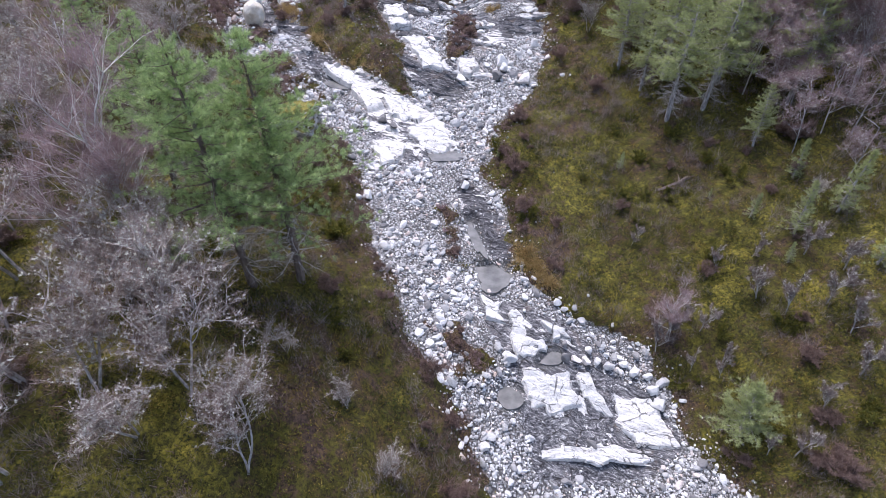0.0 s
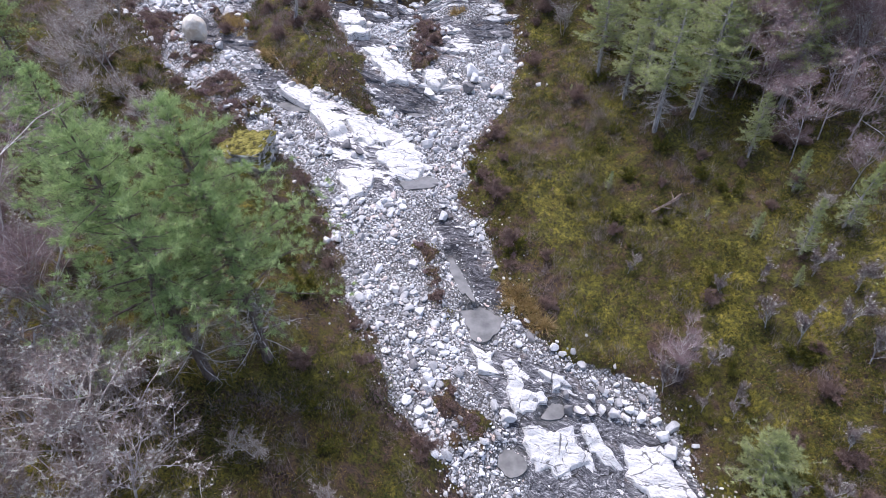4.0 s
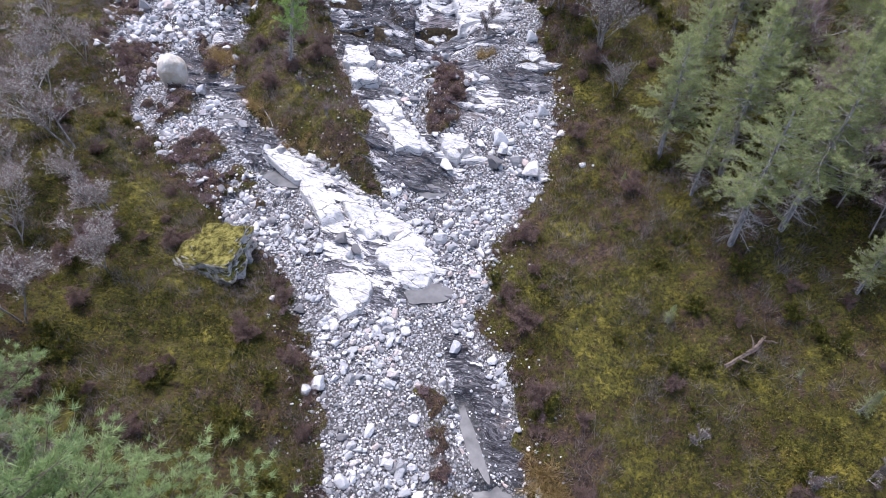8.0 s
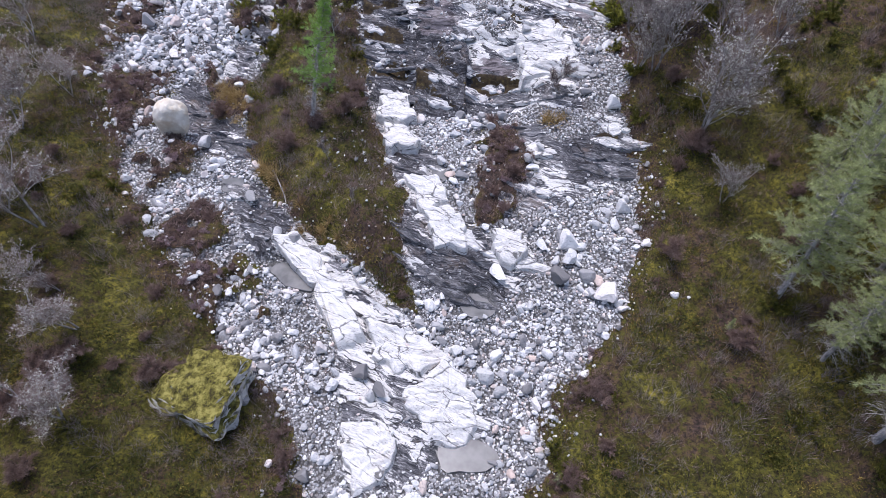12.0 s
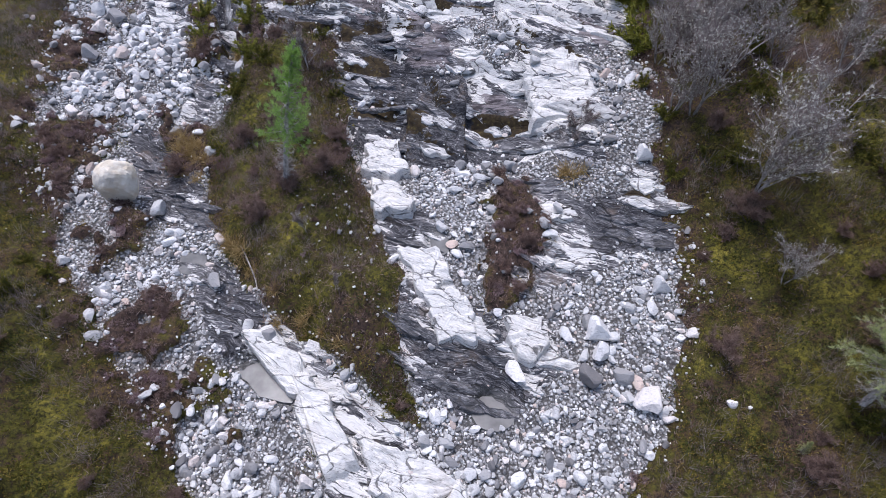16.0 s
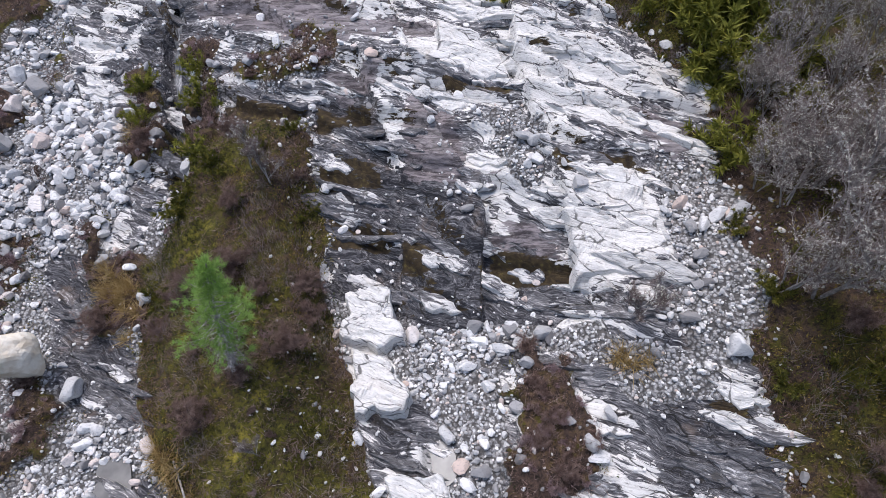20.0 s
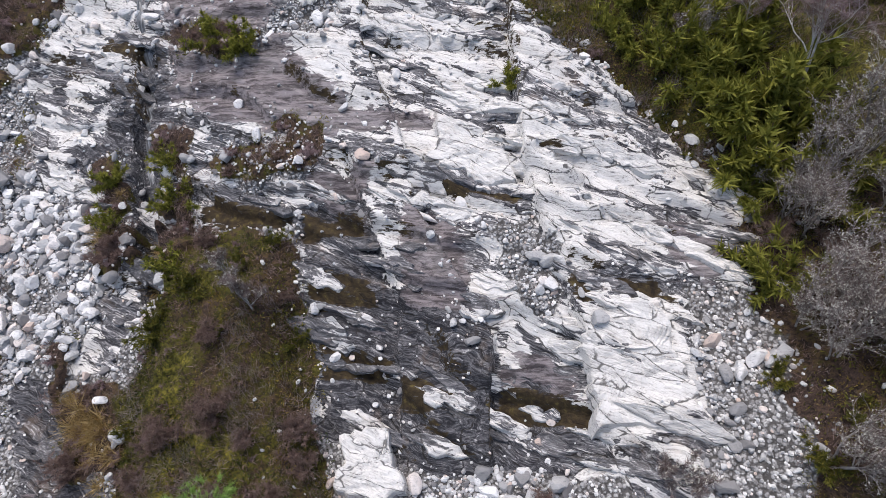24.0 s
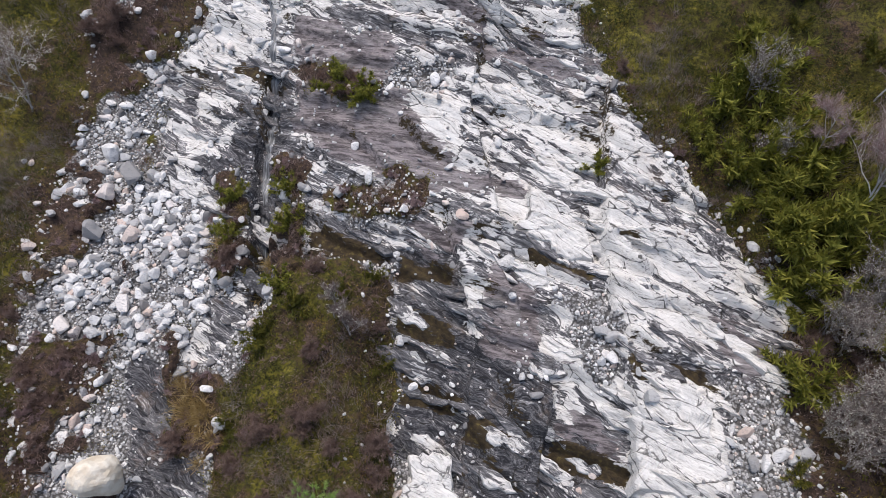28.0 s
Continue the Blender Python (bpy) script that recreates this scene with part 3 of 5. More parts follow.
def masks(x, y):
    wob = fbm(x * 0.7, y * 0.7, 21) * 1.5 + fbm(x * 2.6, y * 2.6, 23) * 0.7
    bed = step(-0.25, 0.25, np.minimum(x - LEFT(y), RIGHT(y) - x) + wob)
    island = step(-0.2, 0.2, within(ISLAND, x, y) + wob * 0.6)
    rock = np.zeros(np.shape(x))
    for p in ROCKS:
        rock = np.maximum(rock, step(-0.3, 0.3, within(p, x, y) + wob * 0.5))
    patch = np.zeros(np.shape(x))
    for p in PATCHES:
        patch = np.maximum(patch, step(-0.25, 0.25, within(p, x, y) + wob * 1.1))
    scree = np.zeros(np.shape(x))
    for p in SCREE:
        scree = np.maximum(scree, step(-0.5, 0.45, within(p, x, y) + wob * 0.8))
    mixed = step(28.5, 31, y) * step(5.0, 2.0, x - LEFT(y) + wob) * step(0.0, 0.10, fbm(x * 0.45, y * 0.45, 25) + 0.09) * (1 - rock)
    patch = np.maximum(patch, mixed * bed) * step(-0.2, -0.1, fbm(x * 1.2, y * 1.2, 27))
    turf = np.maximum(np.maximum(1 - bed, island), patch)
    rock = rock * (1 - np.maximum(turf, scree))
    return bed, island, rock, patch, scree, turf


def height(x, y):
    x, y = np.asarray(x, float), np.asarray(y, float)
    bed, island, rock, patch, scree, turf = masks(x, y)
    tilt = y * 0.94 + x * 0.34
    along = x * 0.94 - y * 0.34
    wave = tilt / 1.5 + fbm(along * 0.13, tilt * 0.35, 31) * 4.0
    saw = wave - np.floor(wave)
    ledge = np.where(saw < 0.8, saw / 0.8 * 0.35, 0.35 + (saw - 0.8) / 0.2 * 0.65) - saw
    upper = step(42.0, 44.5, y + np.maximum(x - 3, 0) * 0.6) * rock
    z = lanes(x, y)
    z = z + upper * (ledge * (0.25 + 1.3 * vnoise(along * 0.3, tilt * 0.6, 33)) + joints(x, y) + 0.5)
    wave2 = tilt / 0.42 + fbm(along * 0.35, tilt * 0.8, 41) * 3.0
    saw2 = wave2 - np.floor(wave2)
    z = z + rock * (np.where(saw2 < 0.75, saw2 / 0.75, (1 - saw2) / 0.25) - 0.5) * 0.09
    out = np.maximum(np.maximum(LEFT(y) - x, x - RIGHT(y)), 0)
    z = z + (0.3 * step(0, 1.2, out) - 0.05) * (1 - island)
    z = z + 0.75 * step(-0.1, 1.4, within(ISLAND, x, y)) + 0.35 * patch
    hum = fbm(x * 0.5, y * 0.5, 3) * 0.7 + fbm(x * 1.7, y * 1.7, 9) * 0.5
    z = z + turf * hum * step(0, 1.0, out + 3 * np.maximum(island, patch * 0.5))
    z = z + (1 - turf) * (1 - rock) * fbm(x * 1.4, y * 1.4, 13) * 0.3 + fbm(x * 4, y * 4, 15) * 0.06
    cleft = np.abs(x - np.interp(y, [47.5, 49.2, 50.7, 53.2, 55.8, 57.8], [-11.3, -11.5, -12.0, -12.55, -12.9, -13.3]) + fbm(y * 1.5, y * 0.1, 19) * 0.3)
    z = z - 0.75 * step(0.5, 0.2, cleft) * step(47.2, 48.6, y) * step(58.0, 56.5, y)
    for p, level in zip(POOLS, LEVELS):
        w = step(-0.55, 0.1, within(p, x, y) + fbm(x * 2.2, y * 2.2, 17) * 0.7)
        z = z * (1 - w) + (level - 0.1) * w
    return z


# ---- end terrain ----
def ground_at(x, y):
    return float(height(np.array([x]), np.array([y]))[0])


def mesh_of(name, verts, faces, material, smooth=False):
    """A mesh of triangles or quads from arrays."""
    me = bpy.data.meshes.new(name)
    verts, faces = np.asarray(verts, np.float32), np.asarray(faces, np.int32)
    n, k = faces.shape
    me.vertices.add(len(verts))
    me.vertices.foreach_set("co", verts.ravel())
    me.loops.add(n * k)
    me.loops.foreach_set("vertex_index", faces.ravel())
    me.polygons.add(n)
    me.polygons.foreach_set("loop_start", np.arange(n, dtype=np.int32) * k)
    me.polygons.foreach_set("loop_total", np.full(n, k, np.int32))
    me.polygons.foreach_set("use_smooth", np.full(n, smooth))
    me.materials.append(material)
    me.update(calc_edges=True)
    return me


def child(name, me, parent, label=""):
    ob = new(name, me)
    ob.parent = parent
    return tagged(ob, label)


def spacing(parts):
    out = []
    for a, b, s in parts:
        out.extend(np.arange(a, b - s / 2, s))
    grow = 1.25 ** np.arange(1, 34)
    first, last = np.array(out[0]), parts[-1][1]
    return np.concatenate([first - (0.3 * grow.cumsum())[::-1], out, [last], last + 0.3 * grow.cumsum()])


gx = spacing([(-30, -19, 0.24), (-19, 8, 0.09), (8, 24, 0.2)])
gy = spacing([(4, 24, 0.14), (24, 60, 0.09), (60, 72, 0.2)])
XX, YY = np.meshgrid(gx, gy)
ZZ = height(XX, YY)
nx, ny = len(gx), len(gy)
ii = (np.arange(ny - 1)[:, None] * nx + np.arange(nx - 1)).ravel()
ground_mesh = mesh_of("ground", np.stack([XX, YY, ZZ], -1).reshape(-1, 3), np.stack([ii, ii + 1, ii + nx + 1, ii + nx], 1), GROUND, True)
bed, island, rock, patch, scree, turf = masks(XX, YY)
dark = np.zeros(XX.shape)
for p in DARKS:
    dark = np.maximum(dark, step(-0.5, 0.4, within(p, XX, YY) + fbm(XX, YY, 51) * 0.8))
purple, white, brown_and_shade = np.zeros(XX.shape), np.zeros(XX.shape), np.zeros(XX.shape)
for p in PURPLES:
    purple = np.maximum(purple, step(-0.4, 0.4, within(p, XX, YY) + fbm(XX * 0.8, YY * 0.8, 52) * 1.5))
for p in WHITES_ABOVE + WHITES_BELOW:
    white = np.maximum(white, step(-0.2, 0.2, within(p, XX, YY) + fbm(XX * 1.1, YY * 1.1, 54) * 0.6))
for p in BROWNS_AND_SHADE:
    brown_and_shade = np.maximum(brown_and_shade, step(-0.2, 0.2, within(p, XX, YY) + fbm(XX * 1.3, YY * 1.3, 55) * 0.6))
slope = np.hypot(np.gradient(ZZ, axis=0) / np.gradient(YY, axis=0), np.gradient(ZZ, axis=1) / np.gradient(XX, axis=1))
for axis in (0, 1, 0, 1):
    slope = (slope + np.roll(slope, 1, axis) + np.roll(slope, -1, axis)) / 3
moss = rock * step(0.6, 1.25, slope) * 0.55 * step(-0.12, 0.1, fbm(XX * 0.5, YY * 0.5, 53))
# these outlines add painted step shade to the moss mask
moss = np.maximum(moss, brown_and_shade * rock * 0.78)
wet = np.zeros(XX.shape)
for p in POOLS:
    wet = np.maximum(wet, step(-0.5, 0.0, within(p, XX, YY)))
one = np.ones(XX.shape)
out = np.maximum(LEFT(YY) - XX, XX - RIGHT(YY))
# right bank by the face: brown ground, browned further for the thicket's shade
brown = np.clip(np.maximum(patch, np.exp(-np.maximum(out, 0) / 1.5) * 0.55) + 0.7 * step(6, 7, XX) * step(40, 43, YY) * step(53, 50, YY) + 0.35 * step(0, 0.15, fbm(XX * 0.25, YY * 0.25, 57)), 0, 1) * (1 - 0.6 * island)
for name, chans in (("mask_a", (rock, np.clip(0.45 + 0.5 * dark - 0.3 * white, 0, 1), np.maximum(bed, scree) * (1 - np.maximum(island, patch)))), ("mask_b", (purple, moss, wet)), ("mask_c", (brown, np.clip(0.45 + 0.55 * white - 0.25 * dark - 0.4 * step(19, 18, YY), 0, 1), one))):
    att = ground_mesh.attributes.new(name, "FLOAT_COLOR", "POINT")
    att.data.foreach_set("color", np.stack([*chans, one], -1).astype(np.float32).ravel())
ground = tagged(new("ground", ground_mesh), "mossy brown heath around a pale rocky stream bed", "ground", kind="structure")


# ---- rocks and stones ----
rng = np.random.default_rng(7)


def turn_z(a):
    return np.array([[math.cos(a), -math.sin(a), 0], [math.sin(a), math.cos(a), 0], [0, 0, 1]])


def stone_shape(seed, sub, flat=0.7, cuts=6):
    """A broken stone: a ball with flattened sides and a rough skin."""
    r = np.random.default_rng(seed)
    bm = bmesh.new()
    bmesh.ops.create_icosphere(bm, subdivisions=sub, radius=1.0)
    v = np.array([p.co for p in bm.verts])
    f = np.array([[p.index for p in q.verts] for q in bm.faces])
    bm.free()
    for _ in range(cuts):
        n = r.normal(size=3)
        n /= np.linalg.norm(n)
        d = r.uniform(0.42, 0.78)
        over = np.maximum(v @ n - d, 0)
        v = v - over[:, None] * n * 0.92
    if sub > 1:
        k = np.array([noise.noise(Vector(p * 1.6 + seed)) for p in v]) * 0.12 + np.array([noise.noise(Vector(p * 5 + seed)) for p in v]) * 0.035
        v = v * (1 + k[:, None])
    v = v * np.array([1.0, r.uniform(0.65, 0.95), flat * r.uniform(0.8, 1.1)])
    return v, f


def joined(shapes, where, sizes, r, sink=0.25, tilt=True):
    """Many stones in one mesh's arrays."""
    vs, fs, n = [], [], 0
    where, kind = np.asarray(where), r.integers(len(shapes), size=len(where))
    for k, (v, f) in enumerate(shapes):
        mine = kind == k
        p, s = where[mine], sizes[mine]
        c = len(p)
        if not c:
            continue
        a, b, e = r.uniform(0, 6.28, c), r.normal(0, 0.3, c) * tilt, r.normal(0, 0.3, c) * tilt
        x, y, z = v[:, 0][None], v[:, 1][None], v[:, 2][None]
        y, z = y * np.cos(b)[:, None] - z * np.sin(b)[:, None], y * np.sin(b)[:, None] + z * np.cos(b)[:, None]
        x, z = x * np.cos(e)[:, None] + z * np.sin(e)[:, None], z * np.cos(e)[:, None] - x * np.sin(e)[:, None]
        x, y = x * np.cos(a)[:, None] - y * np.sin(a)[:, None], x * np.sin(a)[:, None] + y * np.cos(a)[:, None]
        q = np.stack([x, y, z], -1) * s[:, None, None] + p[:, None, :]
        q[:, :, 2] += s[:, None] * (0.6 - sink)
        vs.append(q.reshape(-1, 3))
        fs.append((f[None] + (np.arange(c) * len(v))[:, None, None]).reshape(-1, 3) + n)
        n += c * len(v)
    return np.concatenate(vs), np.concatenate(fs)


def slab(poly, thick, material, label, seed):
    """A broad slab of bedrock with a rounded, cracked edge, lying on the bed."""
    p = np.array(poly, float)
    mid = p.mean(0)
    edge = []
    for a, b in zip(p, np.roll(p, -1, 0)):
        k = max(2, int(np.hypot(*(b - a)) / 0.14))
        edge.extend(a + (b - a) * (np.arange(k) / k)[:, None])
    edge = np.array(edge)
    edge = edge + ((fbm(edge[:, 0] * 1.6, edge[:, 1] * 1.6, seed) * 0.8 + fbm(edge[:, 0] * 6, edge[:, 1] * 6, seed) * 0.3)[:, None]) * (edge - mid) / np.linalg.norm(edge - mid, axis=1)[:, None]
    n, rings, verts = len(edge), [(1.06, -0.35), (1.0, 0.55), (0.965, 0.9), (0.9, 1.0), (0.8, 1.0), (0.7, 1.0), (0.6, 1.0), (0.5, 1.0), (0.4, 1.0), (0.3, 1.0), (0.2, 1.0), (0.1, 1.0)], []
    a = np.c_[p - mid, np.ones(len(p))]
    plane = np.linalg.lstsq(a, height(p[:, 0], p[:, 1]), rcond=None)[0]
    for q, h in rings:
        e = mid + (edge - mid) * q
        base = (e - mid) @ plane[:2] + plane[2]
        rough = fbm(e[:, 0] * 1.2, e[:, 1] * 3.0, seed + 1) * 0.28 + fbm(e[:, 0] * 4, e[:, 1] * 9, seed + 2) * 0.12
        verts.append(np.c_[e, base + thick * h + rough * (h > 0.8)])
    verts.append(np.array([[*mid, plane[2] + thick]]))
    faces = []
    for k in range(len(rings) - 1):
        for j in range(n):
            i2 = (j + 1) % n
            faces.append((k * n + j, k * n + i2, (k + 1) * n + i2))
            faces.append((k * n + j, (k + 1) * n + i2, (k + 1) * n + j))
    last = (len(rings) - 1) * n
    faces.extend((last + j, last + (j + 1) % n, last + n) for j in range(n))
    me = mesh_of("rock_slab", np.concatenate(verts), faces, material)
    if label == "":
        return child("rock_ledge", me, ground)
    return tagged(new("rock_slab", me), label, "rock", "slabs of bedrock")


WHITE = "smooth white slab of bedrock in the stream bed"
SLABS = [
    ([(3.2, 16.4), (4.6, 15.8), (5.2, 15.0), (4.3, 14.4), (3.5, 14.3), (3.4, 15.1)], 0.15),
    ([(4.9, 16.0), (6.0, 15.8), (6.2, 15.4), (5.3, 15.2)], 0.27),
    ([(3.7, 13.8), (6.0, 13.9), (6.5, 12.8), (4.0, 12.2)], 0.14),
    ([(6.3, 14.0), (7.0, 14.1), (8.0, 12.7), (7.3, 12.5), (6.6, 13.1)], 0.11),
    ([(8.3, 13.5), (9.9, 13.5), (10.8, 11.5), (9.2, 11.4), (8.0, 12.4)], 0.17),
    ([(4.3, 10.7), (7.9, 11.4), (9.9, 11.1), (9.1, 10.8), (4.4, 10.4)], 0.14),
    ([(1.9, 17.2), (2.9, 16.8), (3.0, 15.9), (2.1, 15.9)], 0.17),
    ([(-8.3, 35.4), (-7.3, 35.7), (-5.1, 33.4), (-3.8, 31.2), (-4.8, 30.8), (-6.3, 33.2)], 0.35),
    ([(-3.8, 32.0), (-2.2, 31.7), (-0.7, 30.8), (-1.6, 29.8), (-3.3, 30.5)], 0.22),
    ([(-0.6, 30.8), (0.8, 28.9), (0.4, 28.0), (-0.8, 27.7), (-2.2, 29.2), (-1.5, 29.8)], 0.2),
    ([(-4.3, 28.0), (-2.5, 27.9), (-2.5, 26.3), (-3.6, 25.7)], 0.25),
    ([(-4.6, 43.7), (-3.4, 44.0), (-2.7, 42.3), (-3.3, 41.8), (-4.4, 42.2)], 0.5),
    ([(-4.3, 42.1), (-3.3, 41.7), (-2.5, 41.1), (-2.6, 40.2), (-3.9, 39.9)], 0.45),
    ([(-2.9, 38.4), (-1.4, 38.4), (-0.8, 37.2), (-1.9, 36.8)], 0.3),
    ([(-1.9, 36.7), (-0.7, 37.1), (0.0, 36.0), (-0.0, 35.0), (-1.2, 35.2)], 0.3),
    ([(1.1, 35.8), (2.3, 35.9), (2.5, 34.7), (1.8, 34.4), (1.1, 34.9)], 0.45),
    ([(2.0, 46.5), (3.8, 46.9), (4.3, 46.0), (4.8, 44.3), (4.0, 43.7), (2.3, 43.5)], 0.3),
    ([(-1.9, 52.7), (-0.0, 52.0), (0.5, 50.5), (-0.5, 50.2), (-2.1, 51.3)], 0.22),
]
for k, (poly, thick) in enumerate(SLABS):
    slab(poly, thick, PALE, WHITE if k < 16 else "pale pinkish slab of the bare rock face", 60 + 3 * k)

# broken ledges of the foliated rock, along its strike
ledge_mats = [PALE, PALE, rock_material("grey_rock", 0.5, (0.4, 0.4, 0.42)), DARK]
r = np.random.default_rng(23)
xs, ys = r.uniform(-17, 7, 1500), r.uniform(32, 62, 1500)
_, _, rk, _, _, _ = masks(xs, ys)
fit_for = (rk > 0.9) & (within(PURPLE, xs, ys) < -0.8)
dks = np.max([within(p, xs, ys) for p in DARKS], axis=0)
for n, (x, y, dk) in enumerate(list(zip(xs[fit_for], ys[fit_for], dks[fit_for]))[:210]):
    L, w = r.uniform(0.5, 1.6), r.uniform(0.08, 0.24)
    a = radians(-20 + r.normal(0, 5))
    ca, sa = math.cos(a), math.sin(a)
    poly = [(x + ca * u * L - sa * v * w, y + sa * u * L + ca * v * w) for u, v in ((-1, 0.1), (-0.4, 0.9), (0.5, 1.0), (1, 0.3), (0.7, -0.8), (-0.3, -1.0))]
    slab(poly, r.uniform(0.05, 0.16), ledge_mats[r.integers(2, 4) if dk > -0.3 else r.integers(0, 3)], "", 400 + n)

FINE = [stone_shape(100 + k, 1, 0.75, 3) for k in range(8)]
COARSE = [stone_shape(200 + k, 2, 0.75, 10) for k in range(10)]
BIG = [stone_shape(300 + k, 3, 0.85, 11) for k in range(6)]


def boulder(x, y, r, label, group="", shape=0, up=0.5, material=STONE, squash=1.0, turn=0.0):
    v, f = BIG[shape % len(BIG)]
    me = mesh_of("boulder", (v * r * np.array([1, 1, squash])) @ turn_z(turn).T, f, material)
    ob = tagged(new("boulder", me), label, "boulder", group)
    ob.location = (x, y, ground_at(x, y) + r * squash * 0.75 * up)
    return ob


ROW = "rounded pale boulder in a row beside the rock slab"
for k, (x, y, r) in enumerate([(3.2, 14.0, 0.36), (5.9, 14.5, 0.3), (6.4, 14.5, 0.26), (6.9, 14.6, 0.28), (7.5, 14.7, 0.25), (8.1, 14.6, 0.3), (5.9, 15.1, 0.22), (7.1, 15.1, 0.24), (9.3, 14.5, 0.3), (9.9, 14.3, 0.27), (10.1, 13.7, 0.3), (10.2, 13.1, 0.36), (8.8, 14.8, 0.26), (7.8, 15.4, 0.22), (8.6, 15.1, 0.2), (9.5, 15.2, 0.24)]):
    boulder(x, y, r * 1.15, ROW, "boulders beside the slab", k, 0.8, turn=k * 1.3)
for k, (x, y, r) in enumerate([(4.1, 35.3, 0.62), (3.1, 35.3, 0.36), (3.7, 33.8, 0.55), (4.8, 33.7, 0.42), (5.4, 33.0, 0.6), (4.1, 34.6, 0.5), (6.4, 36.7, 0.45), (1.3, 34.1, 0.5), (-1.3, 39.6, 0.34),
                               (0.9, 30.1, 0.45), (-4.1, 22.8, 0.42), (1.3, 24.7, 0.42), (6.3, 41.4, 0.45), (-9.6, 37.3, 0.4), (-9.8, 39.1, 0.35), (-7.3, 35.3, 0.5), (-3.8, 29.9, 0.4),
                               (-4.8, 29.3, 0.36), (-5.4, 30.6, 0.34), (-3.0, 29.2, 0.38), (-18.1, 52.4, 0.7), (-19.5, 53.4, 0.6), (-18.7, 51.4, 0.5), (-17.2, 49.9, 0.5), (-18.7, 49.7, 0.6),
                               (-16.4, 47.2, 0.45), (-18.2, 46.0, 0.45), (7.8, 32.6, 0.2), (7.1, 35.0, 0.26), (7.5, 38.5, 0.2)]):
    boulder(x, y, r, "pale angular boulder among the stones of the bed", "boulders in the stream bed", k + 1, 0.6, turn=k * 2.1)

boulder(-12.8, 40.7, 0.5, "brownish pale boulder at the foot of the dark rock", "", 3, 0.7, turn=0.4)

# the two great boulders
cream = Mat("cream_rock", 0.85)
CREAM = cream.done(cream.mix(cream.range(cream.noise(2.2, 5.0, 0.65), 0.35, 0.65), (0.66, 0.57, 0.44), (0.80, 0.75, 0.65)), cream.noise(6.0, 5.0), 0.6, 0.06)
BIG.append(stone_shape(333, 4, 0.95, 3))
boulder(-14.25, 41.3, 0.8, "large cream-white boulder beside the dark rock", "", 6, 1.1, CREAM, 1.4, 0.6)
mossy = Mat("mossy_rock", 0.95)
side = mossy.node("ShaderNodeSeparateXYZ")
mossy.to(mossy.node("ShaderNodeNewGeometry").outputs["Normal"], side.inputs[0])
cap = mossy.range(mossy.math("ADD", side.outputs[2], mossy.math("MULTIPLY_ADD", mossy.noise(2.5, 5.0, 0.7), 0.9, -0.45)), 0.42, 0.62)
MOSSY = mossy.done(mossy.mix(cap, mossy.ramp(mossy.noise(3.0, 5.0), [(0.36, (0.10, 0.095, 0.085)), (0.52, (0.62, 0.60, 0.55))]),
                             mossy.ramp(mossy.noise(4.0, 5.0, 0.75), [(0.38, (0.035, 0.03, 0.010)), (0.5, (0.15, 0.135, 0.028)), (0.6, (0.29, 0.26, 0.075))])), mossy.noise(9.0, 5.0, 0.7), 0.8, 0.1)
bm = bmesh.new()
bmesh.ops.create_cube(bm, size=1.0)
bmesh.ops.subdivide_edges(bm, edges=bm.edges[:], cuts=15, use_grid_fill=True)
for v in bm.verts:
    c = v.co.copy()
    v.co = c * (1 - 0.62 * max(0, c.length - 0.5)) * (1 + 0.25 * noise.noise(c * 2.6) + 0.12 * noise.noise(c * 7) + 0.04 * noise.noise(c * 19))
    v.co.x *= 2.9 - 0.7 * c.y
    v.co.y *= 2.5 + 0.5 * c.x
    v.co.z *= 1.6
me = bpy.data.meshes.new("boulder")
bm.to_mesh(me)
bm.free()
me.materials.append(MOSSY)
rock_with_moss = tagged(new("boulder", me), "huge block of rock with a cap of yellow-green moss", "boulder")
rock_with_moss.matrix_world = pose(-8.9, 28.5, ground_at(-8.9, 28.5) + 0.25, 8, -4, -18)


def gravel_points(n, box, seed, rocky=0.12, least=0.05):
    """Places of loose stones: dense on gravel, few on bare rock, none on turf or in pools."""
    r = np.random.default_rng(seed)
    x, y = r.uniform(box[0], box[1], n), r.uniform(box[2], box[3], n)
    bed, island, rock, patch, scree, turf = masks(x, y)
    off = np.maximum(LEFT(y) - x, x - RIGHT(y))
    edge = np.exp(-np.maximum(off, 0) / 0.5) * 0.3 * (off > -0.3) * (1 - island) + patch * 0.04
    want = np.maximum(np.maximum((1 - turf), edge) * (1 - rock * (1 - rocky)), scree) * np.clip(0.6 + fbm(x * 0.6, y * 0.6, 71) * 3.6, least, 1)
    want = want * np.where((y < 18) & (rock > 0.5), 0.25, 1)
    for p in POOLS:
        want = want * np.where(within(p, x, y) > 0, 0.06, 1)
    keep = r.uniform(size=n) < want
    x, y = x[keep], y[keep]
    return np.c_[x, y, height(x, y)], r


pts, r = gravel_points(900, (-22, 11, 8, 60), 11, 0.04)
COARSE_MESHES = [mesh_of("stone", v, f, STONE) for v, f in BIG[:3] + COARSE[:6]]
for x, y, z in pts[:300]:
    s = min(0.45, 0.17 * math.exp(r.normal(0, 0.4)))
    ob = tagged(new("stone", COARSE_MESHES[r.integers(len(COARSE_MESHES))]), "pale grey stone lying in the stream bed", "stone", "stones in the stream bed")
    ob.matrix_world = Matrix.Translation((x, y, z + s * 0.3)) @ Euler((r.normal(0, 0.2), r.normal(0, 0.2), r.uniform(0, 6.28))).to_matrix().to_4x4() @ Matrix.Scale(s, 4)
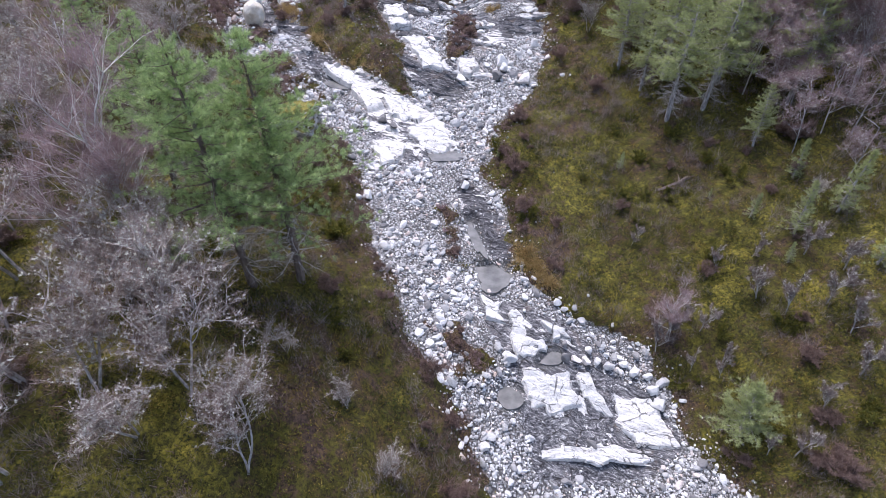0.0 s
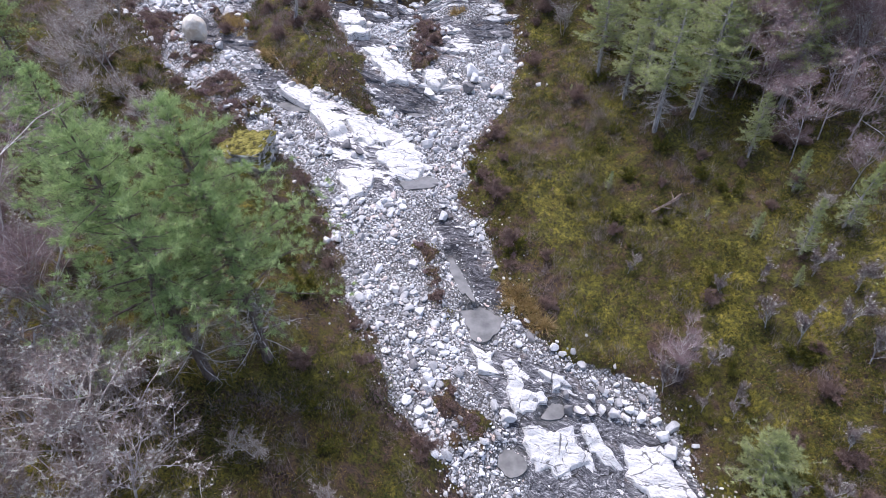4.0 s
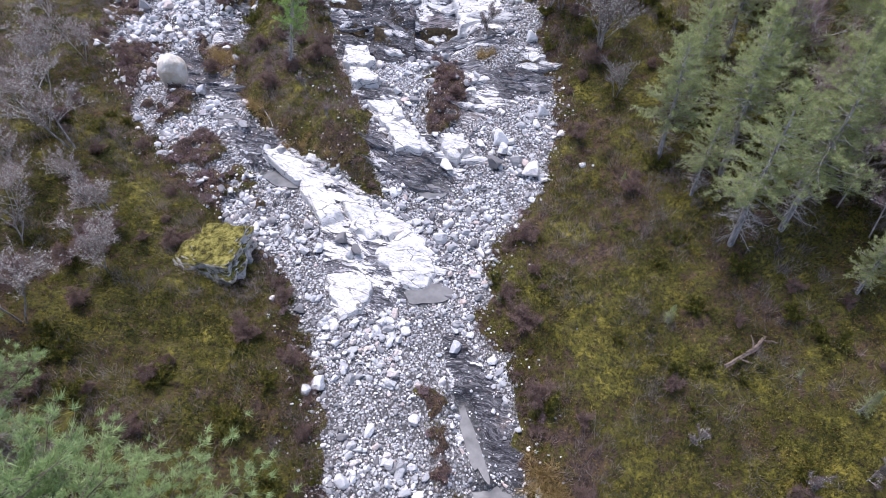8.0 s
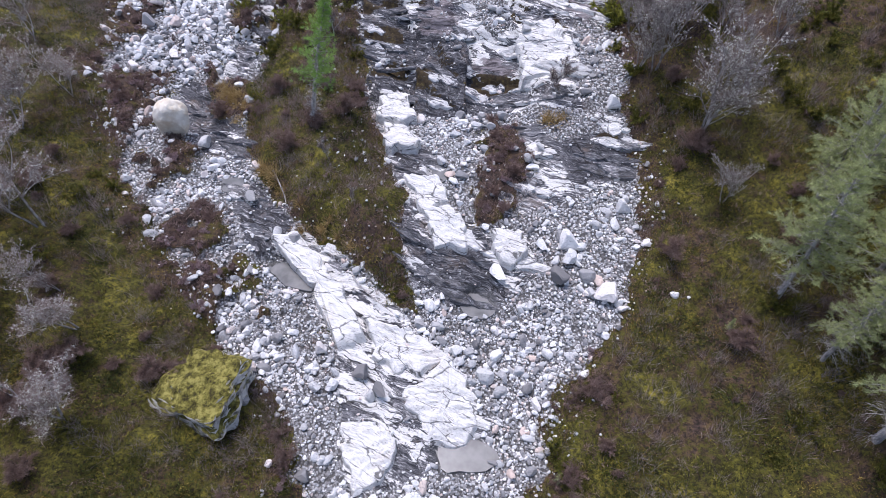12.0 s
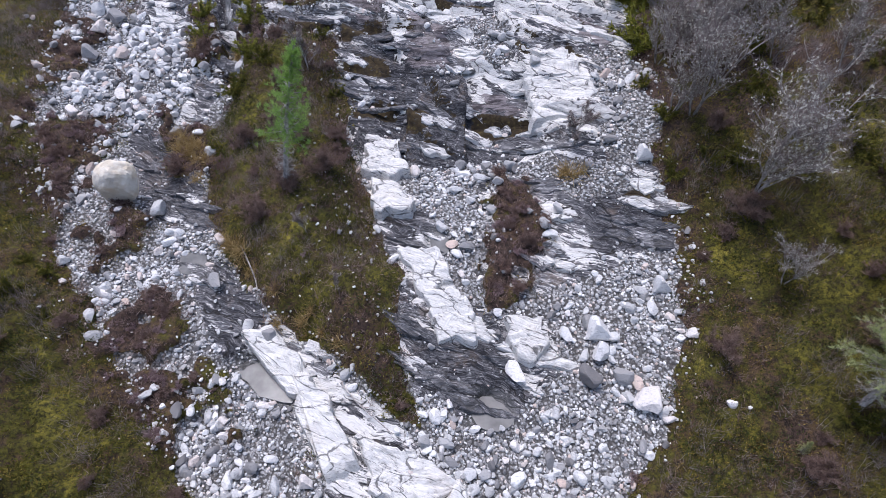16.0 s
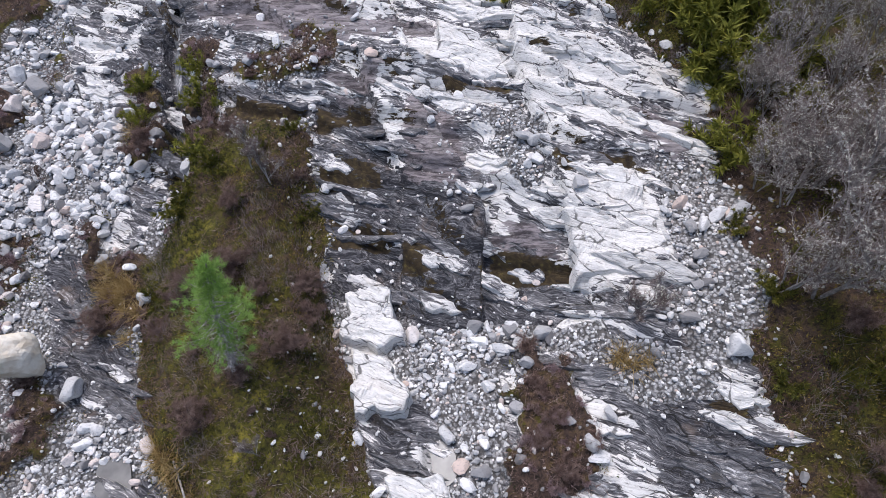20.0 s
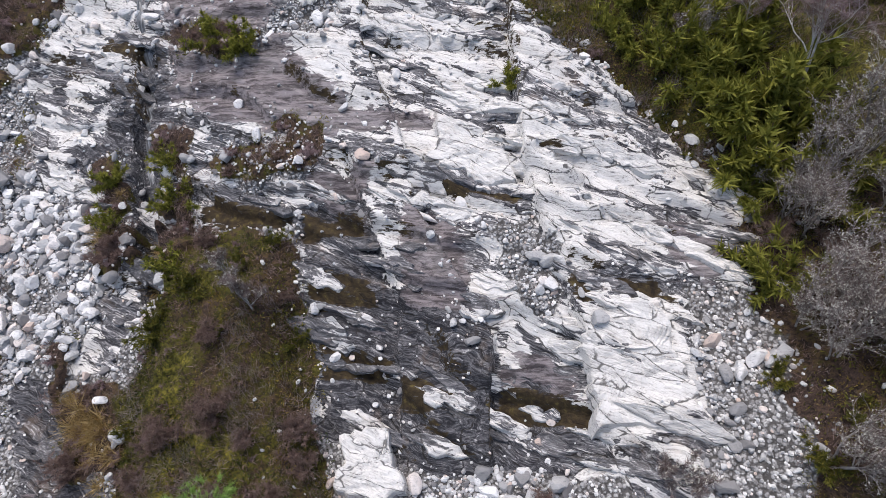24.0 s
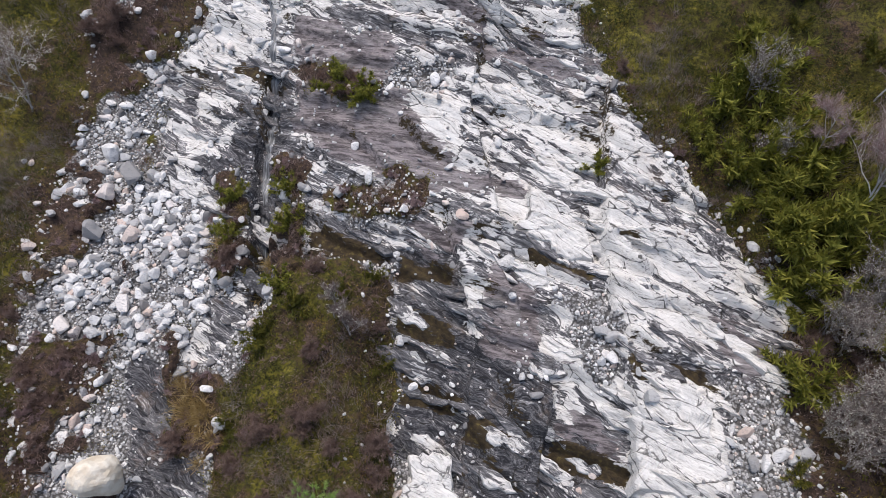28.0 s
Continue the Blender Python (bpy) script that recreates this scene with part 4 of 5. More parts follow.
pts, r = gravel_points(90000, (-23, 15, -3, 62), 12, 0.06, 0.15)
sizes = np.minimum(np.minimum(np.exp(r.normal(math.log(0.078), 0.6, len(pts))), 0.45) * (1 + 0.5 * step(-10, -12.5, pts[:, 0]) * step(40, 44, pts[:, 1]) + 1.6 * np.maximum(fbm(pts[:, 0] * 0.35, pts[:, 1] * 0.35, 73), 0)), 0.33)
tagged(new("cobbles", mesh_of("cobbles", *joined(COARSE, pts, sizes, r), STONES)), "loose grey and white cobbles in the stream bed", "cobbles", kind="stuff")
pts, r = gravel_points(240000, (-22, 15, -3, 62), 13, 0.05, 0.5)
sizes = np.exp(r.normal(math.log(0.05), 0.3, len(pts)))
tagged(new("gravel", mesh_of("gravel", *joined(FINE, pts, sizes, r, tilt=False), STONES)), "coarse pale gravel of the stream bed", "gravel", kind="stuff")

r = np.random.default_rng(19)
px, py = r.normal(-4.6, 1.3, 700), r.uniform(34, 49, 700)
keep = (within(ISLAND, px, py) > 0.1) & (px > -8)
pts = np.c_[px, py, height(px, py) + 0.05][keep][:130]
tagged(new("strewn_stones", mesh_of("strewn_stones", *joined(COARSE, pts, np.exp(r.normal(math.log(0.05), 0.4, len(pts))), r, 0.1), STONES)), "small white stones strewn over the grassy island", "stones", kind="stuff")

# ---- water ----
for poly, level in zip(POOLS, LEVELS):
    p = np.array(poly, float)
    mid = p.mean(0)
    edge = []
    for a, b in zip(p, np.roll(p, -1, 0)):
        edge.append(a)
    edge = np.array(edge)
    edge = mid + (edge - mid) * np.clip(1.04 + 1.2 * fbm(edge[:, 0] * 2.1, edge[:, 1] * 2.1, 77), 0.78, 1.25)[:, None]
    n = len(edge)
    verts = np.concatenate([np.c_[edge, np.full(n, level)], np.c_[edge, np.full(n, level - 0.15)], [[*mid, level]]])
    faces = [(j, (j + 1) % n, 2 * n) for j in range(n)] + [(j, n + j, n + (j + 1) % n) for j in range(n)] + [(j, n + (j + 1) % n, (j + 1) % n) for j in range(n)]
    tagged(new("pool", mesh_of("pool", verts, faces, WATER)), "still grey-green pool of water between the rocks", "water", kind="structure")


def ribbon(name, line, width, label):
    """Running water that follows the rock."""
    ys = np.linspace(0, 1, 60)
    k = np.linspace(0, 1, len(line))
    px, py = np.interp(ys, k, [q[0] for q in line]), np.interp(ys, k, [q[1] for q in line])
    verts = []
    for off in (-1, -0.4, 0.4, 1):
        x = px + off * width * (1 + 0.4 * np.sin(ys * 23))
        verts.append(np.c_[x, py, height(px, py) + 0.05 - 0.07 * (abs(off) > 0.9)])
    faces = [(c * 60 + j, c * 60 + j + 1, (c + 1) * 60 + j + 1, (c + 1) * 60 + j) for c in range(3) for j in range(59)]
    return tagged(new(name, mesh_of(name, np.concatenate(verts), faces, FALLS, True)), label, "water", kind="structure")


falls = Mat("falling_water", 0.25)
FALLS = falls.done(falls.ramp(falls.noise(1.0, 4.0, 0.7, falls.place((14, 1.6, 1.6))), [(0.4, (0.08, 0.085, 0.09)), (0.58, (0.22, 0.23, 0.24)), (0.7, (0.55, 0.56, 0.58))]))
ribbon("waterfall", [(-14.2, 61.0), (-13.4, 58.2), (-13.1, 56.8), (-12.8, 55.2)], 0.16, "thin white waterfall running down the rock face")
ribbon("rivulet", [(-12.8, 55.2), (-12.5, 53.2), (-12.0, 50.7), (-11.5, 48.8)], 0.22, "narrow rivulet in a cleft between grassy edges")

# ---- trees ----
UP = np.array([0, 0, 1.0])
TUBE = {n: np.array([f for k in range(n) for f in ((k, (k + 1) % n, n + (k + 1) % n), (k, n + (k + 1) % n, n + k))]) for n in range(3, 9)}


def prism(out, p, q, r0, r1, sides=4):
    """A tapered piece of wood from p to q."""
    d = q - p
    d = d / (np.linalg.norm(d) + 1e-9)
    a = np.cross(d, (0.31, 0.94, 0.12))
    a /= np.linalg.norm(a) + 1e-9
    b = np.cross(d, a)
    t = np.arange(sides) / sides * 6.2832
    ring = np.cos(t)[:, None] * a + np.sin(t)[:, None] * b
    n = out[2]
    out[0].append(np.concatenate([p + ring * r0, q + ring * r1]))
    out[1].append(TUBE[sides] + n)
    out[2] += 2 * sides


def bent(out, p, d, length, r0, r1, steps, r, wob, lift=0.0, sides=4):
    """A bent branch; gives back its points and ways."""
    pts = [p]
    seg = length / steps
    for k in range(steps):
        d = d + r.normal(0, wob, 3) + UP * lift
        d = d / np.linalg.norm(d)
        q = p + d * seg
        prism(out, p, q, r0 + (r1 - r0) * k / steps, r0 + (r1 - r0) * (k + 1) / steps, sides)
        p = q
        pts.append(p)
    return pts, d


def blades(out, p, d, n, length, width, r, spread=0.8):
    """A tuft of needles, twigs or blades: thin triangles that fan out from p along d."""
    w = d + r.normal(0, spread, (n, 3))
    w /= np.linalg.norm(w, axis=1)[:, None]
    s = np.cross(w, r.normal(size=(n, 3)))
    s /= np.linalg.norm(s, axis=1)[:, None] + 1e-9
    l = length * r.uniform(0.6, 1.2, n)[:, None]
    base = p + r.normal(0, length * 0.12, (n, 3))
    out[0].append(np.stack([base - s * width, base + s * width, base + w * l], 1).reshape(-1, 3))
    out[1].append(out[2] + np.arange(n * 3).reshape(-1, 3))
    out[2] += 3 * n


def finish(name, out, material):
    return mesh_of(name, np.concatenate(out[0]), np.concatenate(out[1]), material)


def empty_lists():
    return [[], [], 0]


def conifer(name, h, seed, crown_from, reach, droop, needles, label, bark, size=0.2, per=15, limbs_each=5, gap=0.42, needle=0.034):
    """A conifer: trunk, limbs in whorls with dead ones below, and a crown of needle tufts."""
    r = np.random.default_rng(seed)
    wood, dead, green = empty_lists(), empty_lists(), empty_lists()
    trunk, _ = bent(wood, np.array([0, 0, -0.3]), UP.copy(), h + 0.3, 0.017 * h + 0.02, 0.015, 14, r, 0.02, 0.05, 8)
    trunk = np.array(trunk)

    def at(z):
        return np.array([np.interp(z, trunk[:, 2], trunk[:, k]) for k in range(3)])

    z = 0.12 * h
    while z < h * 0.985:
        f = z / h
        live = f > crown_from
        full = reach * h * (min(1.0, (1 - f) / (1 - crown_from) * 1.15 + 0.06) ** 0.8 if live else r.uniform(0.35, 0.7))
        a0 = r.uniform(0, 6.28)
        for k in range(limbs_each):
            a = a0 + k * 6.283 / limbs_each + r.normal(0, 0.25)
            L = full * r.uniform(0.6, 1.15)
            d = np.array([math.cos(a), math.sin(a), droop * (1 - f) * -1.0 + 0.25 * f + r.normal(0, 0.1)])
            d /= np.linalg.norm(d)
            pts, end = bent(wood if live else dead, at(z), d, L, 0.012 + 0.012 * L, 0.005, 5, r, 0.12, 0.07, 4)
            if not live:
                for q in pts[1:]:
                    blades(dead, q, end, 4, L * 0.35, 0.007, r, 0.9)
                continue
            for j, q in enumerate(pts[1:], 1):
                for _ in range(1 + (L > 0.8) + (L > 1.5)):
                    out_way = end + r.normal(0, 0.6, 3) * np.array([1, 1, 0.4])
                    tip = q + out_way * L * 0.26 * r.uniform(0.3, 1.0)
                    if L > 0.9:
                        prism(wood, q, tip, 0.006, 0.003, 3)
                    way = tip - q + UP * 0.12
                    blades(green, tip, way / (np.linalg.norm(way) + 1e-9), per, size, size * needle, r, 0.8)
                    if L > 0.9:
                        blades(green, (q + tip) / 2, way / (np.linalg.norm(way) + 1e-9), per * 2 // 3, size, size * needle, r, 0.8)
        z += gap * r.uniform(0.8, 1.2)
    blades(green, trunk[-1], UP, 25, size * 1.3, 0.015, r, 0.5)
    top = new(name)
    child("trunk", finish("trunk", wood, bark), top)
    if dead[2]:
        tagged(child("dead_wood", finish("dead_wood", dead, GREY_BARK), top, "bare grey dead branches"), kind="stuff")
    child("crown", finish("crown", green, needles), top)
    return tagged(top, label, "tree")


def leafless(name, h, seed, label, bark, twig, lichen=0.0, spread=0.55, stems=1, lean=0.1, twig_n=9, trunk_bend=0.07, thick=0.009, deep=3):
    """A leafless tree or bush: stems, boughs, and a haze of twigs, with tufts of lichen."""
    r = np.random.default_rng(seed)
    woods, fine, pale = [empty_lists()], empty_lists(), empty_lists()

    def grow(p, d, L, rad, depth):
        pts, end = bent(woods[-1], p, d, L, rad, rad * 0.5, 4 if depth else 9, r, 0.13 if depth else trunk_bend, 0.03, 4 if depth < 2 else 3)
        if lichen and depth:
            for q in pts[1:]:
                if r.uniform() < lichen:
                    blades(pale, q + r.normal(0, 0.03, 3), UP, 6, 0.075, 0.016, r, 1.2)
        if depth == deep or L < 0.25:
            for q in pts[1:]:
                blades(fine, q, end, twig_n, min(L * 0.9, 0.45), 0.0055, r, 0.9)
            return
        n = 8 if depth == 0 else 5
        for k in range(n):
            t = r.uniform(0.3, 1.0) if depth == 0 else r.uniform(0.25, 1.0)
            q = np.array(pts[min(len(pts) - 1, int(t * len(pts)))])
            w = r.normal(size=3)
            w[2] = abs(w[2]) * 0.4
            w = end * (1 - spread) + w / np.linalg.norm(w) * spread
            grow(q, w / np.linalg.norm(w), L * r.uniform(0.38, 0.62) * (0.75 if depth == 0 else 1), max(rad * 0.5, 0.008), depth + 1)

    for k in range(stems):
        if k and stems < 4:
            woods.append(empty_lists())
        a = r.uniform(0, 6.28)
        d = np.array([math.cos(a) * lean, math.sin(a) * lean, 1.0])
        grow(np.array([r.normal(0, 0.1), r.normal(0, 0.1), -0.2]), d / np.linalg.norm(d), h * r.uniform(0.8, 1.0) * 0.82, thick * h + 0.016, 0)
    top = new(name)
    for wood in woods:
        tagged(child("trunk" if stems < 4 else "wood", finish("trunk", wood, bark), top), kind="" if stems < 4 else "stuff")
    tagged(child("crown", finish("crown", fine, twig), top), kind="stuff")
    if pale[2]:
        tagged(child("lichen", finish("lichen", pale, LICHEN), top, "pale hanging lichen"), kind="stuff")
    return tagged(top, label, "tree")


def plant(kinds, spots, seed, group="", first=True):
    """Sets the first of each kind and copies the rest: spots of x, y, height factor."""
    r = np.random.default_rng(seed)
    used = set()
    zs = height(np.array([q[0] for q in spots]), np.array([q[1] for q in spots]))
    for k, (x, y, s) in enumerate(spots):
        ob = kinds[k % len(kinds)]
        m = pose(x, y, float(zs[k]) - 0.05, r.normal(0, 1.5), r.normal(0, 1.5), r.uniform(0, 360)) @ Matrix.Scale(s, 4)
        if ob.name in used or not first:
            ob = copy_thing(ob, m)
        else:
            ob.matrix_basis = m
            used.add(ob.name)
        if group:
            tagged(ob, group=group)


pines = [conifer("pine_tree", 10.0, 31, 0.32, 0.28, 0.25, NEEDLES, "tall green pine on the mossy bank", PINE_BARK, 0.21, 32, 5, 0.38),
         conifer("pine_tree", 9.6, 32, 0.28, 0.27, 0.25, NEEDLES, "tall green pine on the mossy bank", PINE_BARK, 0.21, 32, 5, 0.38)]
plant(pines, [(-5.75, 14.3, 1.0), (-7.1, 12.8, 0.96), (-11.9, 18.5, 0.8), (-18.7, 27.2, 0.62), (-21.6, 33.4, 0.55)], 1, "pines on the bank")
fir = conifer("pine_tree", 6.6, 33, 0.36, 0.125, 0.3, FRESH, "slender young pine on the grassy island", GREY_BARK, 0.17, 26, 6, 0.24)
fir.matrix_basis = pose(-7.45, 41.0, ground_at(-7.45, 41.0) - 0.05, 0, 12, 0)
round_pine = conifer("pine_tree", 3.4, 34, 0.12, 0.36, 0.1, SPRUCE, "bushy round young pine at the edge of the gravel", GREY_BARK, 0.2, 26, 7, 0.2)
plant([round_pine], [(13.3, 11.4, 1.0)], 3)
spruces = [conifer("spruce_tree", 7.5, 41 + k, 0.32, 0.21, 0.5, SPRUCE, "grey-green spruce on the wooded slope", GREY_BARK, 0.2, 22, 6, 0.3) for k in range(3)]
plant(spruces, [(13.2, 27.6, 1.0), (15.2, 27.8, 1.05), (11.2, 32.3, 0.8), (13.6, 30.9, 1.0), (17.6, 30.5, 1.1), (15.8, 33.3, 1.0), (12.8, 34.2, 0.7), (19.7, 27.4, 0.9), (21.5, 31.5, 1.0),
                (18.0, 35.9, 1.0), (23.1, 35.4, 1.05), (25.7, 28.4, 1.0), (15.0, 36.6, 0.8), (18.8, 32.1, 1.05), (20.4, 35.1, 1.05), (16.4, 29.5, 0.95), (23.7, 31.1, 1.1), (14.2, 32.6, 0.8), (12.1, 30.0, 0.6), (16.8, 38.9, 0.9), (19.1, 42.9, 1.0), (13.2, 35.8, 0.7), (20.7, 39.8, 1.0), (17.1, 24.8, 0.6)], 4, "spruces on the slope")
saplings = [conifer("spruce_sapling", 2.2, 51 + k, 0.08, 0.2, 0.3, SPRUCE, "small grey-green spruce sapling on the heath", GREY_BARK, 0.13, 18, 5, 0.17) for k in range(2)]
plant(saplings, [(15.9, 20.8, 0.7), (17.5, 19.4, 1.3), (16.9, 18.1, 0.8), (19.8, 20.2, 1.2), (3.3, 26.5, 0.5), (20.5, 17.3, 0.9), (14.2, 22.2, 0.4), (10.1, 24.9, 0.4), (9.4, 31.2, 0.5), (18.5, 22.6, 0.8)], 5, "spruce saplings")
birches = [leafless("birch_tree", 7.2, 61, "leafless birch with white trunk and reddish twigs", BIRCH_BARK, RED_TWIGS, 0, 0.46, 2, 0.12, 8, 0.025, 0.0065),
           leafless("birch_tree", 6.0, 62, "leafless birch with white trunk and reddish twigs", BIRCH_BARK, RED_TWIGS, 0, 0.48, 1, 0.12, 9, 0.025, 0.0065)]
plant(birches, [(-10.9, 13.4, 1.1), (18.1, 30.2, 1.0), (22.8, 27.0, 1.1), (7.9, 55.3, 0.55), (9.0, 53.1, 0.6), (9.4, 57.2, 0.6), (11.0, 15.6, 0.4), (19.8, 29.3, 1.1), (21.3, 29.1, 1.1), (-10.2, 17.8, 0.6), (16.3, 34.8, 0.9)], 6, "leafless birches")
shaggy = [leafless("leafless_tree", 5.0, 71 + k, "leafless tree hung with pale grey lichen", GREY_BARK, SHAG_TWIGS, 0.36, 0.6, 2, 0.3, 4, 0.07, 0.008) for k in range(3)]
plant(shaggy, [(-9.0, 9.2, 1.05), (-12.6, 7.9, 1.1), (-5.7, 6.0, 0.75), (-11.6, 5.1, 1.0), (-11.2, 10.5, 1.0), (-17.5, 17.7, 1.1), (-14.8, 12.1, 1.1), (-8.7, 6.4, 0.7), (-16.0, 8.0, 1.1),
               (-14.6, 24.0, 0.8), (-13.0, 27.0, 0.7), (-18.0, 31.3, 0.9), (-17.1, 34.4, 0.9), (-20.5, 39.6, 0.8), (-16.4, 27.8, 0.85), (-20.4, 23.9, 1.0), (-23.4, 28.2, 1.0), (-19.3, 35.9, 0.8),
               (-5.5, 10.5, 0.3), (-3.3, 9.2, 0.3), (-20.3, 15.3, 1.1), (-19.8, 42.8, 0.6), (-2.0, 7.4, 0.35), (-22.8, 45.9, 0.8), (-23.8, 54.7, 0.8), (-10.2, 7.5, 0.9), (-14.1, 9.8, 1.0), (-7.7, 7.7, 0.8), (-10.4, 12.1, 0.8), (-16.6, 14.6, 1.0), (-18.5, 11.4, 1.1), (-13.3, 18.0, 0.8), (-15.8, 20.8, 0.9), (-18.6, 21.3, 1.0), (-9.3, 11.1, 0.6), (-17.8, 25.6, 0.9), (-21.3, 19.2, 1.1), (-13.9, 30.2, 0.6), (-15.4, 31.8, 0.6)], 7, "lichen-hung trees")
grey = [leafless("leafless_tree", 5.4, 81 + k, "leafless grey tree with a tangle of fine branches", DULL_BARK, TWIGS, 0.26, 0.5, 3, 0.35, 2, 0.06, 0.009) for k in range(3)]
plant(grey, [(9.4, 39.0, 1.0), (8.0, 42.2, 0.75), (7.8, 44.9, 0.5), (8.0, 46.8, 0.55), (8.1, 49.5, 0.5), (9.1, 45.8, 0.6), (8.8, 50.1, 0.5), (9.7, 48.3, 0.6), (11.0, 40.0, 1.0), (8.5, 45.4, 0.65), (8.3, 48.5, 0.55), (12.9, 42.8, 1.0), (9.9, 50.5, 0.7), (14.0, 47.6, 0.9), (6.9, 52.6, 0.35), (6.3, 55.1, 0.35), (9.9, 36.0, 0.5), (18.6, 20.8, 0.6), (9.8, 45.2, 0.7), (10.7, 47.1, 0.75), (11.2, 44.3, 0.8), (7.5, 46.0, 0.45), (10.8, 49.3, 0.7), (11.4, 56.0, 0.7), (5.5, 57.5, 0.45), (13.3, 51.3, 0.8), (8.3, 46.2, 0.65), (9.0, 44.6, 0.7), (7.9, 49.1, 0.5), (9.8, 46.7, 0.7), (7.3, 42.5, 0.5), (11.6, 48.3, 0.75), (7.5, 50.4, 0.45)], 8, "leafless trees by the rock face")
sprigs = [leafless("sapling", 2.4, 91 + k, "thin leafless grey sapling with bare twigs", GREY_BARK, TWIGS, 0.1, 0.4, 1, 0.15, 5) for k in range(2)]
plant(sprigs, [(4.0, 42.5, 1.0), (-7.1, 46.9, 0.8), (-8.0, 47.4, 0.8), (-6.2, 38.8, 0.6), (10.8, 15.8, 1.0), (-4.9, 36.4, 0.5), (5.9, 54.9, 0.7), (13.9, 18.6, 0.8), (10.2, 20.6, 0.6), (13.0, 13.9, 0.7)], 9, "thin saplings")

tall = [leafless("leafless_tree", 6.0, 85 + k, "tall thin leafless tree with grey trunk and purple-brown twigs", GREY_BARK, RED_TWIGS, 0.15, 0.72, 1, 0.06, 6, 0.02, 0.005) for k in range(2)]
plant(tall, [(17.6, 28.2, 1.0), (18.3, 26.9, 0.9), (18.8, 24.0, 0.8), (20.7, 25.0, 1.1), (22.1, 24.6, 1.0), (19.7, 29.7, 1.1), (21.4, 28.7, 1.2), (23.3, 29.0, 1.1), (24.0, 26.3, 1.0), (21.0, 22.0, 0.8), (17.4, 30.5, 0.9), (21.7, 26.8, 1.2), (23.2, 23.5, 0.9), (19.8, 27.2, 1.0), (16.9, 32.0, 0.9), (25.0, 29.3, 1.1)], 45, "tall leafless trees at the wood's edge")
plant(sprigs, [(15.1, 16.7, 1.0), (16.2, 16.0, 1.2), (17.8, 15.6, 1.1), (18.3, 14.1, 1.2), (19.0, 17.1, 1.0), (10.6, 15.3, 1.1), (12.6, 15.8, 0.8), (13.2, 14.2, 0.8), (15.0, 10.1, 0.8), (14.0, 10.4, 0.7), (11.8, 16.4, 0.7), (15.4, 18.6, 0.8), (17.9, 12.3, 1.1), (16.3, 11.5, 0.9), (17.8, 18.3, 1.0), (11.8, 14.4, 0.7)], 46, "thin saplings on the heath", False)
bushes = [leafless("shrub", 1.5, 95 + k, "low leafless brown shrub on the heath", BROWN_BARK, BROWN_TWIGS, 0.0, 0.6, 5, 0.7, 9, 0.1, 0.009, 2) for k in range(3)]
spots = []
r = np.random.default_rng(29)
xs, ys = r.uniform(-22, 20, 700), r.uniform(6, 60, 700)
_, _, _, _, _, tf = masks(xs, ys)
for x, y, t in zip(xs, ys, tf):
    near = max(LEFT(y) - x, x - RIGHT(y))
    if t > 0.9 and (near < 2.5 or x < -9 or x > 12 or r.uniform() < 0.35):
        spots.append((x, y, r.uniform(0.4, 1.1)))
spots = spots[:230]
plant(bushes, spots, 30, "low brown shrubs")
heathers = [leafless("heather_clump", 0.75, 105 + k, "reddish-brown clump of leafless heather", RED_BARK, RED_TWIGS if k else BROWN_TWIGS, 0.0, 0.6, 7, 0.9, 9, 0.1, 0.009, 1) for k in range(3)]
spots = []
r = np.random.default_rng(41)
xs, ys = r.uniform(-20, 5, 5000), r.uniform(12, 60, 5000)
_, isl, _, pt, _, tf = masks(xs, ys)
for x, y, i, p, t in zip(xs, ys, isl, pt, tf):
    near = max(LEFT(y) - x, x - RIGHT(y))
    if t > 0.8 and (p > 0.7 or (-0.4 < near < 0.9 and r.uniform() < 0.5) or (i > 0.8 and x < -5.5 and r.uniform() < 0.12)):
        spots.append((x, y, r.uniform(0.4, 1.0)))
plant(heathers, spots[:290], 42, "heather clumps")

# leafy green shrubs
def green_shrub(seed, leaf, label):
    r = np.random.default_rng(seed)
    twigs, leaves = empty_lists(), empty_lists()
    for _ in range(14):
        d = np.array([r.normal(0, 0.7), r.normal(0, 0.7), 0.8])
        pts, end = bent(twigs, np.array([0, 0, -0.05]), d / np.linalg.norm(d), r.uniform(0.35, 0.75), 0.012, 0.005, 4, r, 0.15, 0.05, 3)
        for q in pts[1:]:
            blades(leaves, q, end, 26, 0.16, 0.018, r, 1.0)
    top = new("green_shrub")
    child("stem", finish("stem", twigs, BROWN_BARK), top)
    tagged(child("foliage", finish("foliage", leaves, leaf), top), kind="stuff")
    return tagged(top, label, "shrub")


shrubs = [green_shrub(k, BERRY, "low leafy green shrub on the mossy bank") for k in (1, 2, 3)]
bright = [green_shrub(k, BUSH, "yellow-green leafy bush on the slope by the rock face") for k in (4, 5)]
spots = []
r = np.random.default_rng(37)
xs, ys = r.uniform(-22, 19, 1500), r.uniform(6, 62, 1500)
_, _, _, pt, _, tf = masks(xs, ys)
for x, y, t in zip(xs, ys, tf * (pt < 0.2)):
    thick = 0.9 if x > 5 and y > 40 else 0.45
    if t > 0.9 and fbm(np.array([x * 0.25]), np.array([y * 0.25]), 39)[0] > (0.1 - thick * 0.2) and r.uniform() < thick:
        spots.append((x, y, r.uniform(0.6, 1.6)))
plant(shrubs, spots[:170], 38, "leafy green shrubs")
